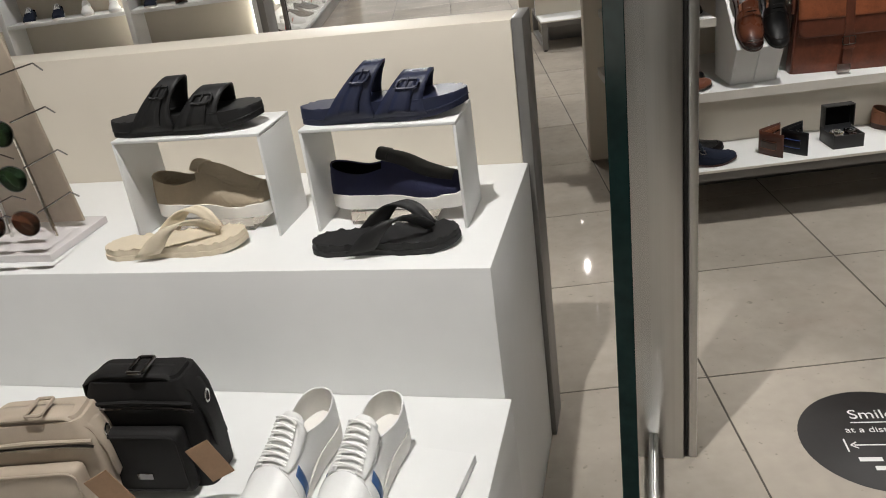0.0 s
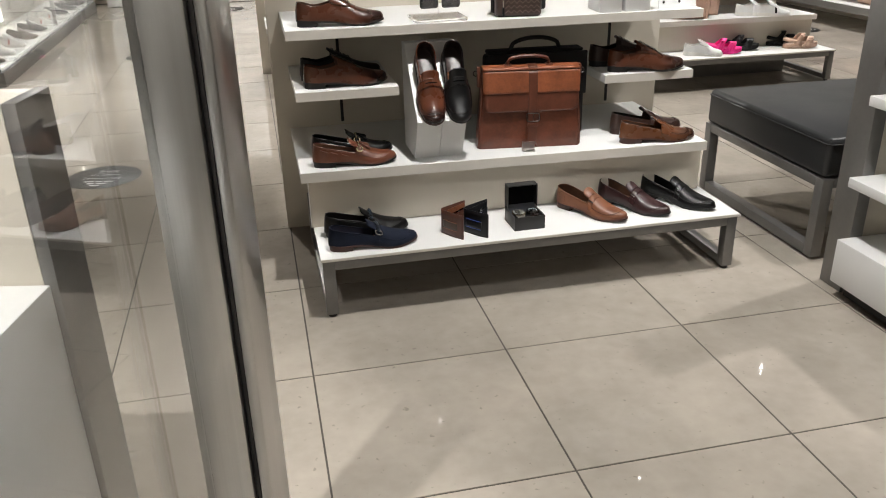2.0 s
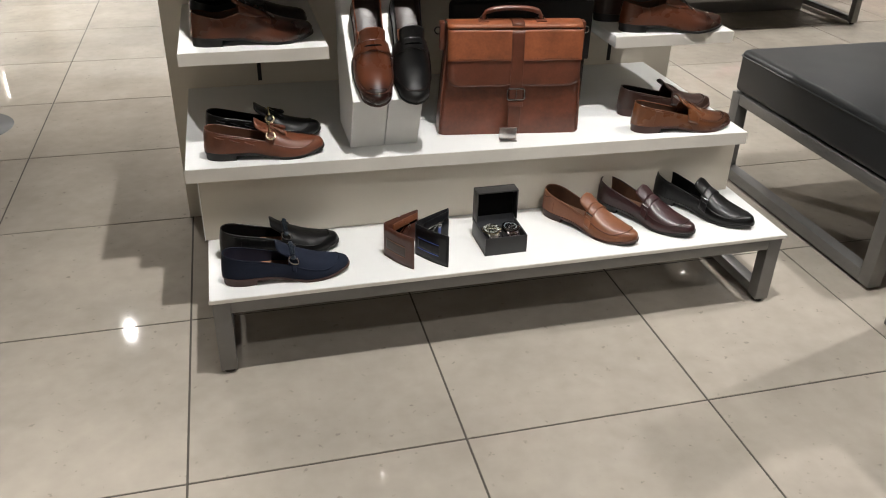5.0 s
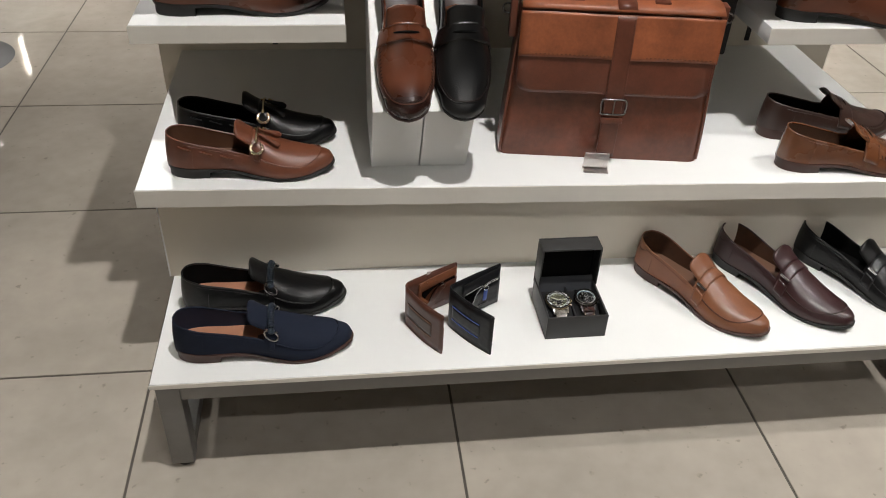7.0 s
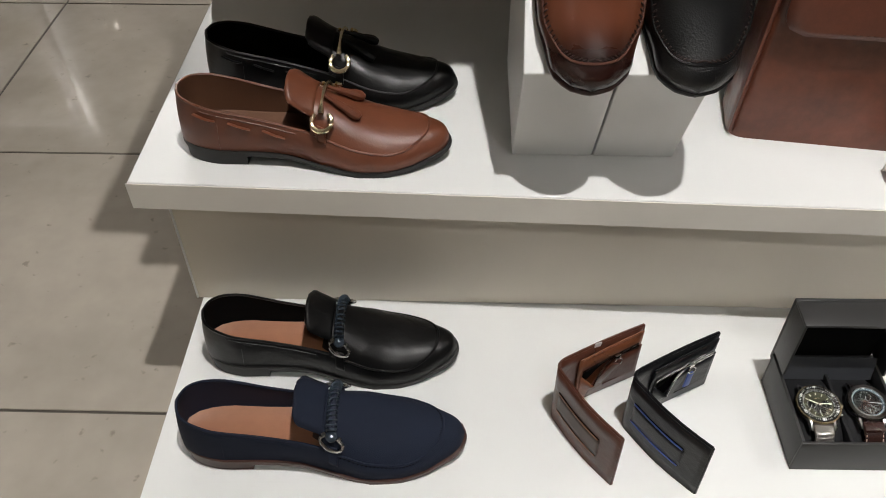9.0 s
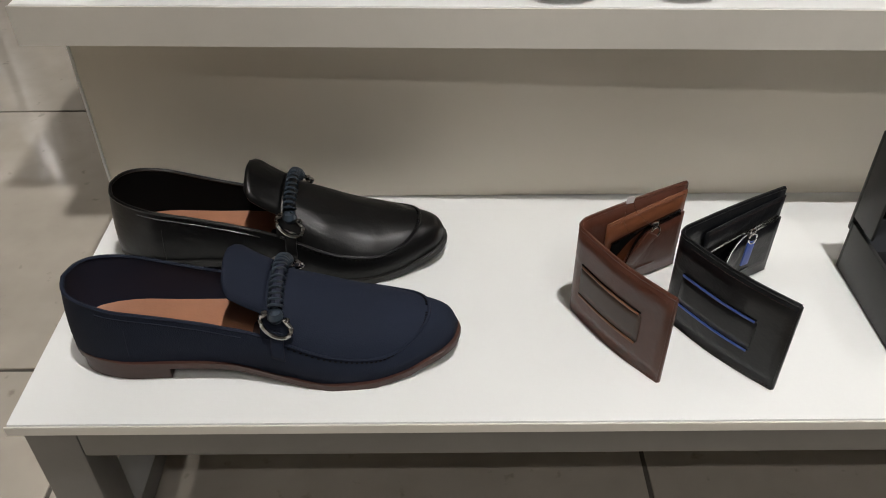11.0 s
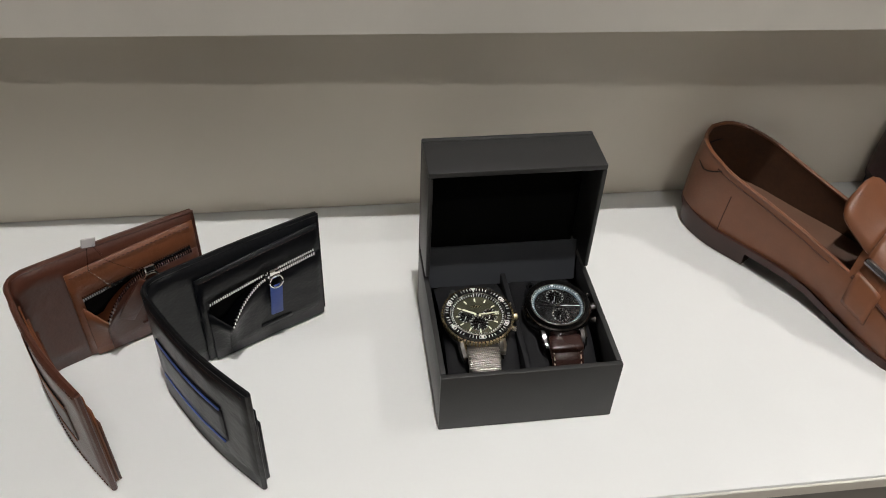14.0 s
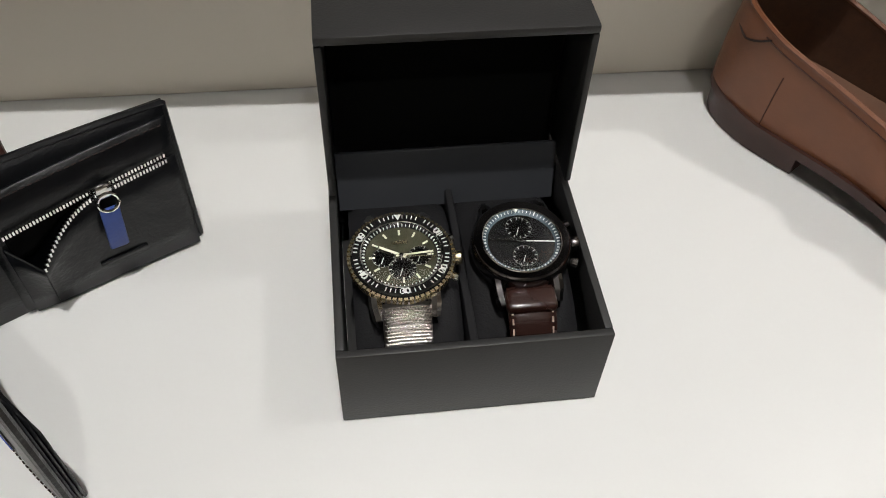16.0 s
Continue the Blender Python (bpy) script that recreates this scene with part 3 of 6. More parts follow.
# ---- floor stickers ----
def floor_sticker(x, y, turn, r=0.185):
    ob = thing("floor_sticker", pose(x, y, 0.0005, 0, 0, turn), "round black vinyl floor sticker with white distancing message", "floor sticker", "floor stickers")
    part("disc", lathe([(0.0, 0.0012), (r * 0.99, 0.0012), (r, 0.0)], 64), DECAL, ob)
    up = 0.0016
    writing("line_of_text", "Smile", 0.049, PRINT_W, ob, pose(0, 0.088, up))
    part("underline", block(-0.055, 0.0565, up - 0.0002, 0.055, 0.0605, up, 0), PRINT_W, ob)
    writing("line_of_text", "at a distance", 0.030, PRINT_W, ob, pose(0, 0.030, up))
    arrow = block(-0.07, -0.027, up - 0.0002, 0.07, -0.023, up, 0)
    for s in (-1, 1):
        block(s * 0.088 - 0.002, -0.048, up - 0.0002, s * 0.088 + 0.002, -0.002, up, 0, bm=arrow)
        for d in (-1, 1):
            block(-0.018, -0.0018, up - 0.0002, 0.0, 0.0018, up, 0, bm=arrow, m=pose(s * 0.078, -0.025, 0, 0, 0, (0 if s > 0 else 180) + d * 38))
    part("arrow", arrow, PRINT_W, ob, "white double arrow", smooth=False)
    bars = bmesh.new()
    for yy, ws in ((-0.075, (0.05, 0.03, 0.045)), (-0.105, (0.035, 0.05)), (-0.135, (0.05,))):
        x0 = -(sum(ws) + 0.012 * (len(ws) - 1)) / 2
        for w in ws:
            block(x0, yy - 0.007, up - 0.0002, x0 + w, yy + 0.007, up, 0, bm=bars)
            x0 += w + 0.012
    part("small_print", bars, PRINT_W, ob, "bars of small white print", smooth=False)
    return ob


first = floor_sticker(0.955, 1.555, -8)
for x, y, turn in ((-0.262, 4.63, -12), (-0.365, 8.04, 0), (0.3, 11.0, 0), (5.66, 7.39, 60)):
    copy_thing(first, pose(x, y, 0.0005, 0, 0, turn))


# ---- shoes ----
class Last:
    """The shape a shoe is built on: x runs from heel 0 to toe L, y across, z up."""

    def __init__(self, L=0.295, width=1.0, heel=0.019, toe=0.014, point=1.0, flat=0.004, instep=0.063, bulge=2.6, swing=0.0):
        self.L, self.swing = L, swing
        w = [(0, 0), (0.012, 0.0125), (0.04, 0.0215), (0.09, 0.0285), (0.17, 0.0325), (0.3, 0.0315), (0.42, 0.0325), (0.56, 0.0405), (0.67, 0.0465), (0.77, 0.0448),
             (0.86, 0.0375), (0.92, 0.0298 * point), (0.96, 0.0218 * point), (0.986, 0.0130 * point), (1.0, 0.0)]
        self.wf = smooth_curve([(a, b * width) for a, b in w])
        self.zf = smooth_curve([(0, heel + 0.003), (0.2, heel), (0.38, heel * 0.78 + 0.003), (0.55, flat + 0.0055), (0.72, flat), (0.86, flat + 0.3 * toe), (1, flat + toe)])
        self.hf = smooth_curve([(0, 0.15), (0.2, 0.125), (0.33, instep + 0.022), (0.42, instep + 0.002), (0.5, instep * 0.93), (0.58, instep * 0.835), (0.7, instep * 0.665), (0.82, instep * 0.50), (0.92, instep * 0.375), (0.975, instep * 0.26), (1.0, instep * 0.11)])
        self.n = bulge

    def c(self, s):
        return self.swing * math.sin(math.pi * min(1, max(0, s))) * 0.01

    def side(self, s, v, sign=1):
        """v is the height over the welt as a part of the instep's height."""
        w = self.wf(s)
        y = w * max(0.0, 1 - v ** self.n) ** (1 / self.n)
        swell = 1 + 0.05 * math.sin(math.pi * min(1, v * 1.5))
        return Vector((s * self.L, self.c(s) + sign * y * swell, self.zf(s) + v * self.hf(s)))

    def over(self, s, a, lift=0.0):
        """The section at s: a from 0 (outer welt) over the top to 180 (inner welt)."""
        t, w, h, n = radians(a), self.wf(s), self.hf(s), self.n
        e = 2 / n
        cs, sn = math.cos(t), math.sin(t)
        y, z = w * math.copysign(abs(cs) ** e, cs), h * abs(sn) ** e
        swell = 1 + 0.05 * math.sin(math.pi * min(1, z / h * 1.5))
        p = Vector((s * self.L, self.c(s) + y * swell, self.zf(s) + z))
        if lift:
            p += lift * Vector((0.25 if s > 0.85 else 0.0, cs, sn + 0.1)).normalized()
        return p

    def outline(self, grow=0.0, s0=0.0, s1=1.0, n=26):
        pts = []
        for i in range(n + 1):
            s = s0 + (s1 - s0) * 0.5 * (1 - math.cos(math.pi * i / n))
            w = max(0.0, self.wf(s) + grow * min(1, s / 0.15)) if 0 < i < n or s0 > 0 or s1 < 1 else self.wf(s)
            x = s * self.L + (grow if s > 0.94 else 0)
            pts.append((x, w, self.c(s)))
        a = [(x, c + w) for x, w, c in pts]
        b = [(x, c - w) for x, w, c in pts[::-1]]
        if s0 <= 0:
            b = b[:-1]
        if s1 >= 1:
            b = b[1:]
        return a + b


def shoe_base(ob, k, sole, heel_mat, welt=0.0025, sole_t=0.005, heel_len=0.24, chunky=0.0):
    """Outsole and heel block under a last; chunky makes one thick rubber cup."""
    z = lambda x, y: k.zf(x / k.L)
    if chunky:
        part("sole", prism(k.outline(welt), lambda x, y: max(0.0, k.zf(x / k.L) - chunky + 0.004), lambda x, y: k.zf(x / k.L) + 0.006, 0.003), sole, ob)
        return
    part("sole", prism(k.outline(welt), lambda x, y: z(x, y) - sole_t, lambda x, y: z(x, y) + 0.0008, 0.0012), sole, ob)
    out = [(x + 0.003 * max(0, 1 - x / (0.1 * k.L)), y * 0.97) for x, y in k.outline(0.0005, 0.0, heel_len, 16)]
    part("heel", prism(out, 0.0, lambda x, y: z(x, y) - sole_t - 0.0001), heel_mat, ob, "stacked heel")


def quarters(ob, k, sv, top, mat, lining, rim=0.0016, rim_mat=None, insole=None, name="quarter"):
    """Both side walls with the open top line, lining, insole and bound edge. top: height over the welt along s."""
    N, M = 34, 9
    ss = [sv * (0.5 * (1 - math.cos(math.pi * i / N)) * 0.55 + 0.45 * i / N) for i in range(N + 1)]

    def wall(shrink):
        bm = bmesh.new()
        for sign in (1, -1):
            rows = []
            for s in ss:
                row = []
                for j in range(M + 1):
                    zz = top(s) * j / M
                    p = k.side(s, min(0.97, zz / k.hf(s)), sign)
                    lean = 0.10 * (zz ** 2) / 0.06 * max(0, 1 - s / 0.16)
                    p.x += lean * 1.0 + shrink * max(0, 1 - s / 0.05)
                    p.y -= sign * min(shrink, abs(p.y - k.c(s)))
                    row.append(p)
                rows.append(row)
            grid(rows, bm=bm)
        bmesh.ops.remove_doubles(bm, verts=bm.verts[:], dist=0.00005)
        return bm
    q = part(name, wall(0.0), mat, ob, angle=70)
    part("lining", wall(0.0022), lining, q, "inner lining", angle=70)
    edge = []
    for sign in (1, -1):
        e = []
        for s in ss:
            zz = top(s)
            p = k.side(s, min(0.97, zz / k.hf(s)), sign)
            p.x += 0.10 * (zz ** 2) / 0.06 * max(0, 1 - s / 0.16) + 0.001 * max(0, 1 - s / 0.05)
            p.y -= sign * min(0.001, abs(p.y - k.c(s)))
            e.append(p)
        edge += e[::-1] if sign == 1 else e[1:]
    part("top_binding", tube(edge, rim, 6), rim_mat or mat, q, "bound top edge")
    ins = []
    for i in range(17):
        s = 0.012 + (min(0.66, sv + 0.16) - 0.012) * i / 16
        w = k.wf(s) - 0.003
        ins.append([Vector((s * k.L, k.c(s) + w * t, k.zf(s) + 0.006 + 0.004 * abs(t) ** 3)) for t in (-1, -0.6, -0.2, 0.2, 0.6, 1)])
    part("insole", grid(ins), insole or lining, ob, "leather insole")
    return q


def vamp(ob, k, sv, mat, a0=0.0, name="vamp"):
    N, M = 30, 22
    rows = []
    for i in range(N + 1):
        s = sv + (1 - sv) * math.sin(math.pi / 2 * i / N) ** 0.9 if i else sv
        rows.append([k.over(min(s, 0.9995), a0 + (180 - 2 * a0) * j / M) for j in range(M + 1)])
    return part(name, grid(rows), mat, ob, angle=80)


def apron(ob, k, sv, s_end, a_side, mat, r=0.0011, lift=0.0005, name="apron_seam"):
    """The raised U-shaped seam on the vamp."""
    left, right = [], []
    for i in range(19):
        t = i / 18
        s = sv + (s_end - sv) * math.sin(math.pi / 2 * t)
        a = a_side + (90 - a_side) * (1 - math.cos(math.pi / 2 * max(0, (t - 0.45) / 0.55)) if t > 0.45 else 0)
        left.append(k.over(s, a, lift))
        right.append(k.over(s, 180 - a, lift))
    part(name, tube(left + right[::-1][1:], r, 6), mat, ob, "raised apron seam")


def band(k, s0, s1, a0, a1, lift, n=18, m=5, shape=None):
    """A strap laid over the section from angle a0 to a1."""
    rows = []
    for i in range(n + 1):
        a = a0 + (a1 - a0) * i / n
        e0, e1 = (s0, s1) if shape is None else shape(i / n)
        rows.append([k.over(e0 + (e1 - e0) * j / m, a, lift) for j in range(m + 1)])
    return grid(rows)


def tongue(ob, k, s_front, s_back, half, mat, rise=0.012, thick=0.0022, label="", slope=0.42):
    """The flap that stands up at the throat."""
    rows = []
    for i in range(11):
        t = i / 10
        s = s_front + (s_back - s_front) * t
        base = k.over(s_front, 90).z + (s_front - s) * k.L * slope
        row = []
        hw = half * (1.0 if t < 0.8 else math.sqrt(max(0.02, 1 - ((t - 0.8) / 0.2) ** 2 * 0.55)))
        for j in range(11):
            u = -1 + 2 * j / 10
            drop = (1 - math.sqrt(max(0, 1 - (u * 0.86) ** 2))) * k.wf(max(s, 0.45)) * 0.62
            row.append(Vector((s * k.L, k.c(s) + u * hw, base + 0.0018 - drop + rise * t * t)))
        rows.append(row)
    part("tongue", grid(rows), mat, ob, label, thick=thick, angle=70)


def ring(centre, r, tube_r, normal, span=(0, 360), bm=None, n=18):
    """A ring, or part of one, about a normal."""
    q = Vector(normal).normalized().to_track_quat("Z", "Y").to_matrix()
    pts = [Vector(centre) + q @ Vector((r * math.cos(radians(span[0] + (span[1] - span[0]) * i / n)), r * math.sin(radians(span[0] + (span[1] - span[0]) * i / n)), 0)) for i in range(n + (0 if span == (0, 360) else 1))]
    return tube(pts, tube_r, 8, span == (0, 360), bm)


TOPS = smooth_curve([(0, 0.058), (0.06, 0.0565), (0.14, 0.053), (0.24, 0.047), (0.36, 0.039), (0.44, 0.035), (0.55, 0.035)])


def loafer(name, m, label, upper, lining, insole, sole, heel, group, trim="strap", metal=None, L=0.295, tongue_mat=None, saddle=None, point=0.93, seam=None, width=1.0):
    ob = thing(name, m, label, "shoe", group)
    k = Last(L=L, point=point, width=width, instep=0.071, heel=0.0185)
    shoe_base(ob, k, sole, heel, heel_len=0.26)
    sv = 0.51
    quarters(ob, k, sv + 0.001, TOPS, upper, lining, insole=insole)
    v = vamp(ob, k, sv, upper)
    apron(v, k, sv + 0.01, 0.925, 27, seam or upper, r=0.0013)
    tongue(ob, k, sv + 0.016, sv - 0.082, 0.0305, tongue_mat or upper, rise=0.006, slope=0.46)
    strap = saddle or upper
    if trim == "braid":
        b = part("bit_strap", band(k, sv + 0.034, sv + 0.052, 60, 120, 0.0022), strap, v, thick=0.0016)
        path = [k.over(sv + 0.043, a, 0.0062) for a in range(58, 124, 3)]
        part("cord", tube(path, 0.0040, 8), metal[1], b, "twisted cord core")
        wrap = bmesh.new()
        for ph in (0.0, math.pi):
            pts = []
            for i in range(111):
                a = 58 + 66 * i / 110
                w = 2 * math.pi * 6 * i / 110 + ph
                pts.append(k.over(sv + 0.043 + 0.0155 * math.cos(w), a, 0.0062 + 0.0046 * math.sin(w)))
            tube(pts, 0.0012, 5, bm=wrap)
        part("cord_wrapping", wrap, CORD, b, "glossy slate thread wound round the cord")
        for a, d in ((50, 1), (130, -1)):
            c = k.over(sv + 0.043, a, 0.0060)
            part("cord_end", lathe([(0.0, -0.0062), (0.0044, -0.0044), (0.0062, 0.0), (0.0044, 0.0044), (0.0, 0.0062)], 12, m=Matrix.Translation(c)), CORD, b, "beaded cord end")
            for e in (-1, 1):
                part("end_collar", lathe([(0.0, -0.0016), (0.0024, -0.0016), (0.0024, 0.0016), (0.0, 0.0016)], 10, m=Matrix.Translation(k.over(sv + 0.043 + 0.026 * e, a - 1 * d, 0.0052))), metal[0], b)
            hoop = [k.over(sv + 0.043 + 0.037 * math.sin(w) * (1.0 if abs(w) < 1.9 else 0.86), a - d * (8 + 9.5 * math.cos(w)), 0.0056) for w in [radians(-142 + 284 * i / 24) for i in range(25)]]
            part("bit_ring", tube(hoop, 0.0019, 8), metal[0], b, "polished horseshoe bit ring")
        for a0, a1 in ((14, 36), (144, 166)):
            part("strap_tab", band(k, sv + 0.026, sv + 0.058, a0, a1, 0.0034, 8), strap, v, thick=0.0018)
    elif trim == "tassel":
        b = part("bit_strap", band(k, sv + 0.028, sv + 0.058, 22, 40, 0.0026, 8), strap, v, thick=0.0016)
        part("bit_strap", band(k, sv + 0.028, sv + 0.058, 140, 158, 0.0026, 8), strap, v, thick=0.0016)
        for a, d in ((46, 1), (134, -1)):
            part("bit_ring", ring(k.over(sv + 0.046, a, 0.0064), 0.0104, 0.0027, (0, d * 0.62, 0.75), (130, 410)), metal[0], b, "pale gold bit ring")
        bits = tube([k.over(sv + 0.043, a, 0.0062) for a in range(52, 130, 6)], [0.0034, 0.0030, 0.0022, 0.0018, 0.0018, 0.0020, 0.0024, 0.0020, 0.0018, 0.0018, 0.0022, 0.0030, 0.0034], 8)
        part("bit_bar", bits, metal[0], b, "pale gold bit bar")
        for da in (-1, 1):
            p = k.over(sv + 0.05, 90 + 6 * da, 0.007)
            q = k.over(sv + 0.175, 90 + 16 * da, 0.0062)
            path = [p.lerp(q, i / 9) for i in range(10)]
            part("tassel", tube(path, [0.002, 0.0021, 0.0022, 0.0036, 0.0040, 0.0042, 0.0052, 0.0060, 0.0058, 0.0036], 8), upper, v, "leather tassel")
        lac = bmesh.new()
        for s0 in (0.10, 0.22, 0.34):
            for sign in (1, -1):
                pts = [k.side(s0 + 0.075 * i / 6, (TOPS(s0) - 0.010 - 0.0004 * i) / k.hf(s0), sign) + Vector((0, sign * (0.0008 + 0.0012 * math.sin(math.pi * i / 6)), 0)) for i in range(7)]
                tube(pts, 0.0030, 6, bm=lac, flat=0.3)
        tagged(part("side_lacing", lac, upper, ob, "threaded leather side lacing"), kind="stuff")
    elif trim == "penny":
        shape = lambda u: (sv - 0.004, sv + 0.092 - 0.016 * math.sin(math.pi * u) ** 24)
        b = part("saddle_strap", band(k, 0, 0, 12, 168, 0.0024, 22, 7, shape), strap, v, thick=0.002)
        # black patch on top of the strap stands for the slot's inner shade
        slot = [[k.over(sv + 0.045 + d * 0.0065 * math.sqrt(max(0, 1 - (u / 1.0) ** 2)), 90 + 24 * u, 0.0042) for d in (-1, 0, 1)] for u in [-1 + 2 * i / 12 for i in range(13)]]
        part("penny_slot", grid(slot), BLACK_IN, b, "black patch laid on as the shade in the penny slot", thick=0.0006)
        st = bmesh.new()
        for s in (sv + 0.006, sv + 0.084):
            tube([k.over(s, a, 0.0042) for a in range(26, 155, 4)], 0.0004, 4, bm=st)
        tagged(part("stitching", st, seam or upper, b), kind="stuff")
        dash = bmesh.new()
        for side in (0, 1):
            for i in range(24):
                t = 0.18 + 0.80 * i / 23
                s = sv + 0.01 + (0.925 - 0.008 - sv - 0.01) * math.sin(math.pi / 2 * t)
                a = 29 + (88 - 29) * (1 - math.cos(math.pi / 2 * max(0, (t - 0.45) / 0.55)) if t > 0.45 else 0)
                p = [k.over(s + ds, (a + da) if side == 0 else 180 - a - da, 0.0006) for ds, da in ((0, -1.0), (-0.006, 5.5))]
                tube(p, 0.0008, 5, bm=dash)
        tagged(part("apron_stitching", dash, THREAD_DK, v, "dark hand-sewn apron stitches"), kind="stuff")
    elif trim == "plate":
        b = part("saddle_strap", band(k, sv + 0.02, sv + 0.085, 16, 164, 0.0022), strap, v, thick=0.002)
        bars = bmesh.new()
        for a in (136,):
            p, q = k.over(sv + 0.022, a, 0.0052), k.over(sv + 0.086, a - 3, 0.0052)
            mid, dr = (p + q) / 2, (q - p).normalized()
            tube([mid - dr * 0.0105, mid - dr * 0.0098, mid + dr * 0.0098, mid + dr * 0.0105], [0.003, 0.0042, 0.0042, 0.003], 8, bm=bars, flat=0.6)
        part("metal_plate", bars, metal[0], b, "small metal plate")
        for a0, a1 in ((10, 34), (146, 170)):
            part("strap_tab", band(k, sv + 0.018, sv + 0.088, a0, a1, 0.0034, 8), strap, v, thick=0.0016)
    if trim == "plate":
        tab = bmesh.new()
        for sign in (1, -1):
            tube([k.side(0.002 + 0.13 * u, (TOPS(0.1 * u) - 0.016 + 0.011 * max(0, (u - 0.55) / 0.45) ** 1.5) / k.hf(0.13 * u), sign) + Vector((0.0065 * max(0, 1 - u / 0.6), sign * 0.0004, 0)) for u in [i / 12 for i in range(13)]], 0.0006, 5, bm=tab)
        tagged(part("heel_tab_seam", tab, THREAD_DK if upper is not BLACK_L else upper, ob, "scalloped heel tab seam"), kind="stuff")
    if trim == "braid":
        dots = bmesh.new()
        for side in (0, 1):
            for i in range(40):
                t = 0.04 + 0.94 * i / 39
                s = sv + 0.01 + (0.905 - sv) * math.sin(math.pi / 2 * t)
                a = 24 + (88 - 24) * (1 - math.cos(math.pi / 2 * max(0, (t - 0.45) / 0.55)) if t > 0.45 else 0)
                a = a if side == 0 else 180 - a
                tube([k.over(s, a, 0.0008), k.over(s + 0.006, a, 0.0008)], 0.0006, 4, bm=dots)
        tagged(part("apron_stitching", dots, BLACK_IN, v, "dark apron stitches"), kind="stuff")
    st = bmesh.new()
    for sign in (1, -1):
        tube([k.side(s / 100, (TOPS(s / 100) - 0.0045) / k.hf(s / 100), sign) + Vector((0, sign * 0.0003, 0)) for s in range(12, 47, 2)], 0.0004, 4, bm=st)
        tube([k.side(0.17 + 0.01 * i / 8, (TOPS(0.17) * i / 8) * 0.7 / k.hf(0.17), sign) + Vector((0, sign * 0.0003, 0)) for i in range(9)], 0.0004, 4, bm=st)
    tagged(part("stitching", st, seam or upper, ob, "fine stitching"), kind="stuff")
    return ob


TOPO = smooth_curve([(0, 0.058), (0.1, 0.054), (0.22, 0.047), (0.32, 0.052), (0.40, 0.060)])


def lace_up(name, m, label, upper, lining, sole, heel, group, L=0.30, laces=5, lace_mat=None, cap=False, chunky=0.0, stripe=None, point=1.0, width=1.0, heel_h=0.020):
    ob = thing(name, m, label, "shoe", group)
    k = Last(L=L, point=point, instep=0.084, width=width, heel=heel_h, toe=0.014 if not chunky else 0.008)
    shoe_base(ob, k, sole, heel, chunky=chunky)
    sv = 0.40
    quarters(ob, k, sv + 0.001, TOPO, upper, lining)
    v = vamp(ob, k, sv, upper)
    tongue(ob, k, sv + 0.12, sv - 0.05, 0.024, upper, rise=0.004, slope=0.40)
    facing = bmesh.new()
    for sign in (0, 1):
        rows = []
        for i in range(13):
            s = sv - 0.005 + 0.235 * i / 12
            in_a = 76 - 4 * (1 - i / 12)
            out_a = 34 + 22 * (i / 12) ** 2
            rows.append([k.over(s, (out_a + (in_a - out_a) * j / 5) if sign == 0 else 180 - (out_a + (in_a - out_a) * j / 5), 0.002) for j in range(6)])
        grid(rows, bm=facing)
    fac = part("facing", facing, upper, v, "lacing facings", thick=0.0016)
    lc = bmesh.new()
    for i in range(laces):
        s = sv + 0.015 + 0.19 * i / max(1, laces - 1)
        tube([k.over(s + (0.012 * (a - 90) / 40 if chunky else 0), a, 0.0045) for a in range(64, 118, 6)], 0.0019 if not chunky else 0.0024, 6, bm=lc, flat=0.6)
        if chunky:
            tube([k.over(s - 0.012 * (a - 90) / 40, a, 0.0060) for a in range(64, 118, 6)], 0.0024, 6, bm=lc, flat=0.6)
    part("laces", lc, lace_mat or SOLE_BK, fac, "crossed laces")
    if cap:
        st = bmesh.new()
        tube([k.over(0.80, a, 0.0008) for a in range(4, 178, 5)], 0.0009, 5, bm=st)
        part("toe_cap_seam", st, upper, v)
    else:
        st = bmesh.new()
        tube([k.over(0.62 + 0.0006 * abs(a - 90), a, 0.0006) for a in range(12, 170, 5)], 0.0007, 5, bm=st)
        part("vamp_seam", st, upper, v)
    if stripe:
        rows = [[k.over(0.55 + 0.055 * j / 4, a, 0.0012) for j in range(5)] for a in range(4, 44, 5)]
        part("side_stripe", grid(rows), stripe, v, "blue side stripe", thick=0.0006)
        rows = [[k.over(0.55 + 0.055 * j / 4, a, 0.0012) for j in range(5)] for a in range(138, 178, 5)]
        part("side_stripe", grid(rows), stripe, v, thick=0.0006)
    return ob


def knit_slip_on(name, m, label, upper, lining, gore, group, L=0.275):
    ob = thing(name, m, label, "shoe", group)
    k = Last(L=L, instep=0.084, heel=0.022, toe=0.008, flat=0.017, point=1.2)
    shoe_base(ob, k, RUBBER_W, RUBBER_W, chunky=0.026, welt=0.003)
    top = smooth_curve([(0, 0.060), (0.1, 0.053), (0.25, 0.047), (0.42, 0.056)])
    quarters(ob, k, 0.421, top, upper, lining, rim=0.002)
    v = vamp(ob, k, 0.42, upper)
    tongue(ob, k, 0.46, 0.385, 0.030, gore, rise=0.002, slope=0.16)
    part("knit_top", band(k, 0.43, 0.9, 52, 128, 0.0012, 16, 12), gore, v, "ribbed knit top", thick=0.001)
    return ob


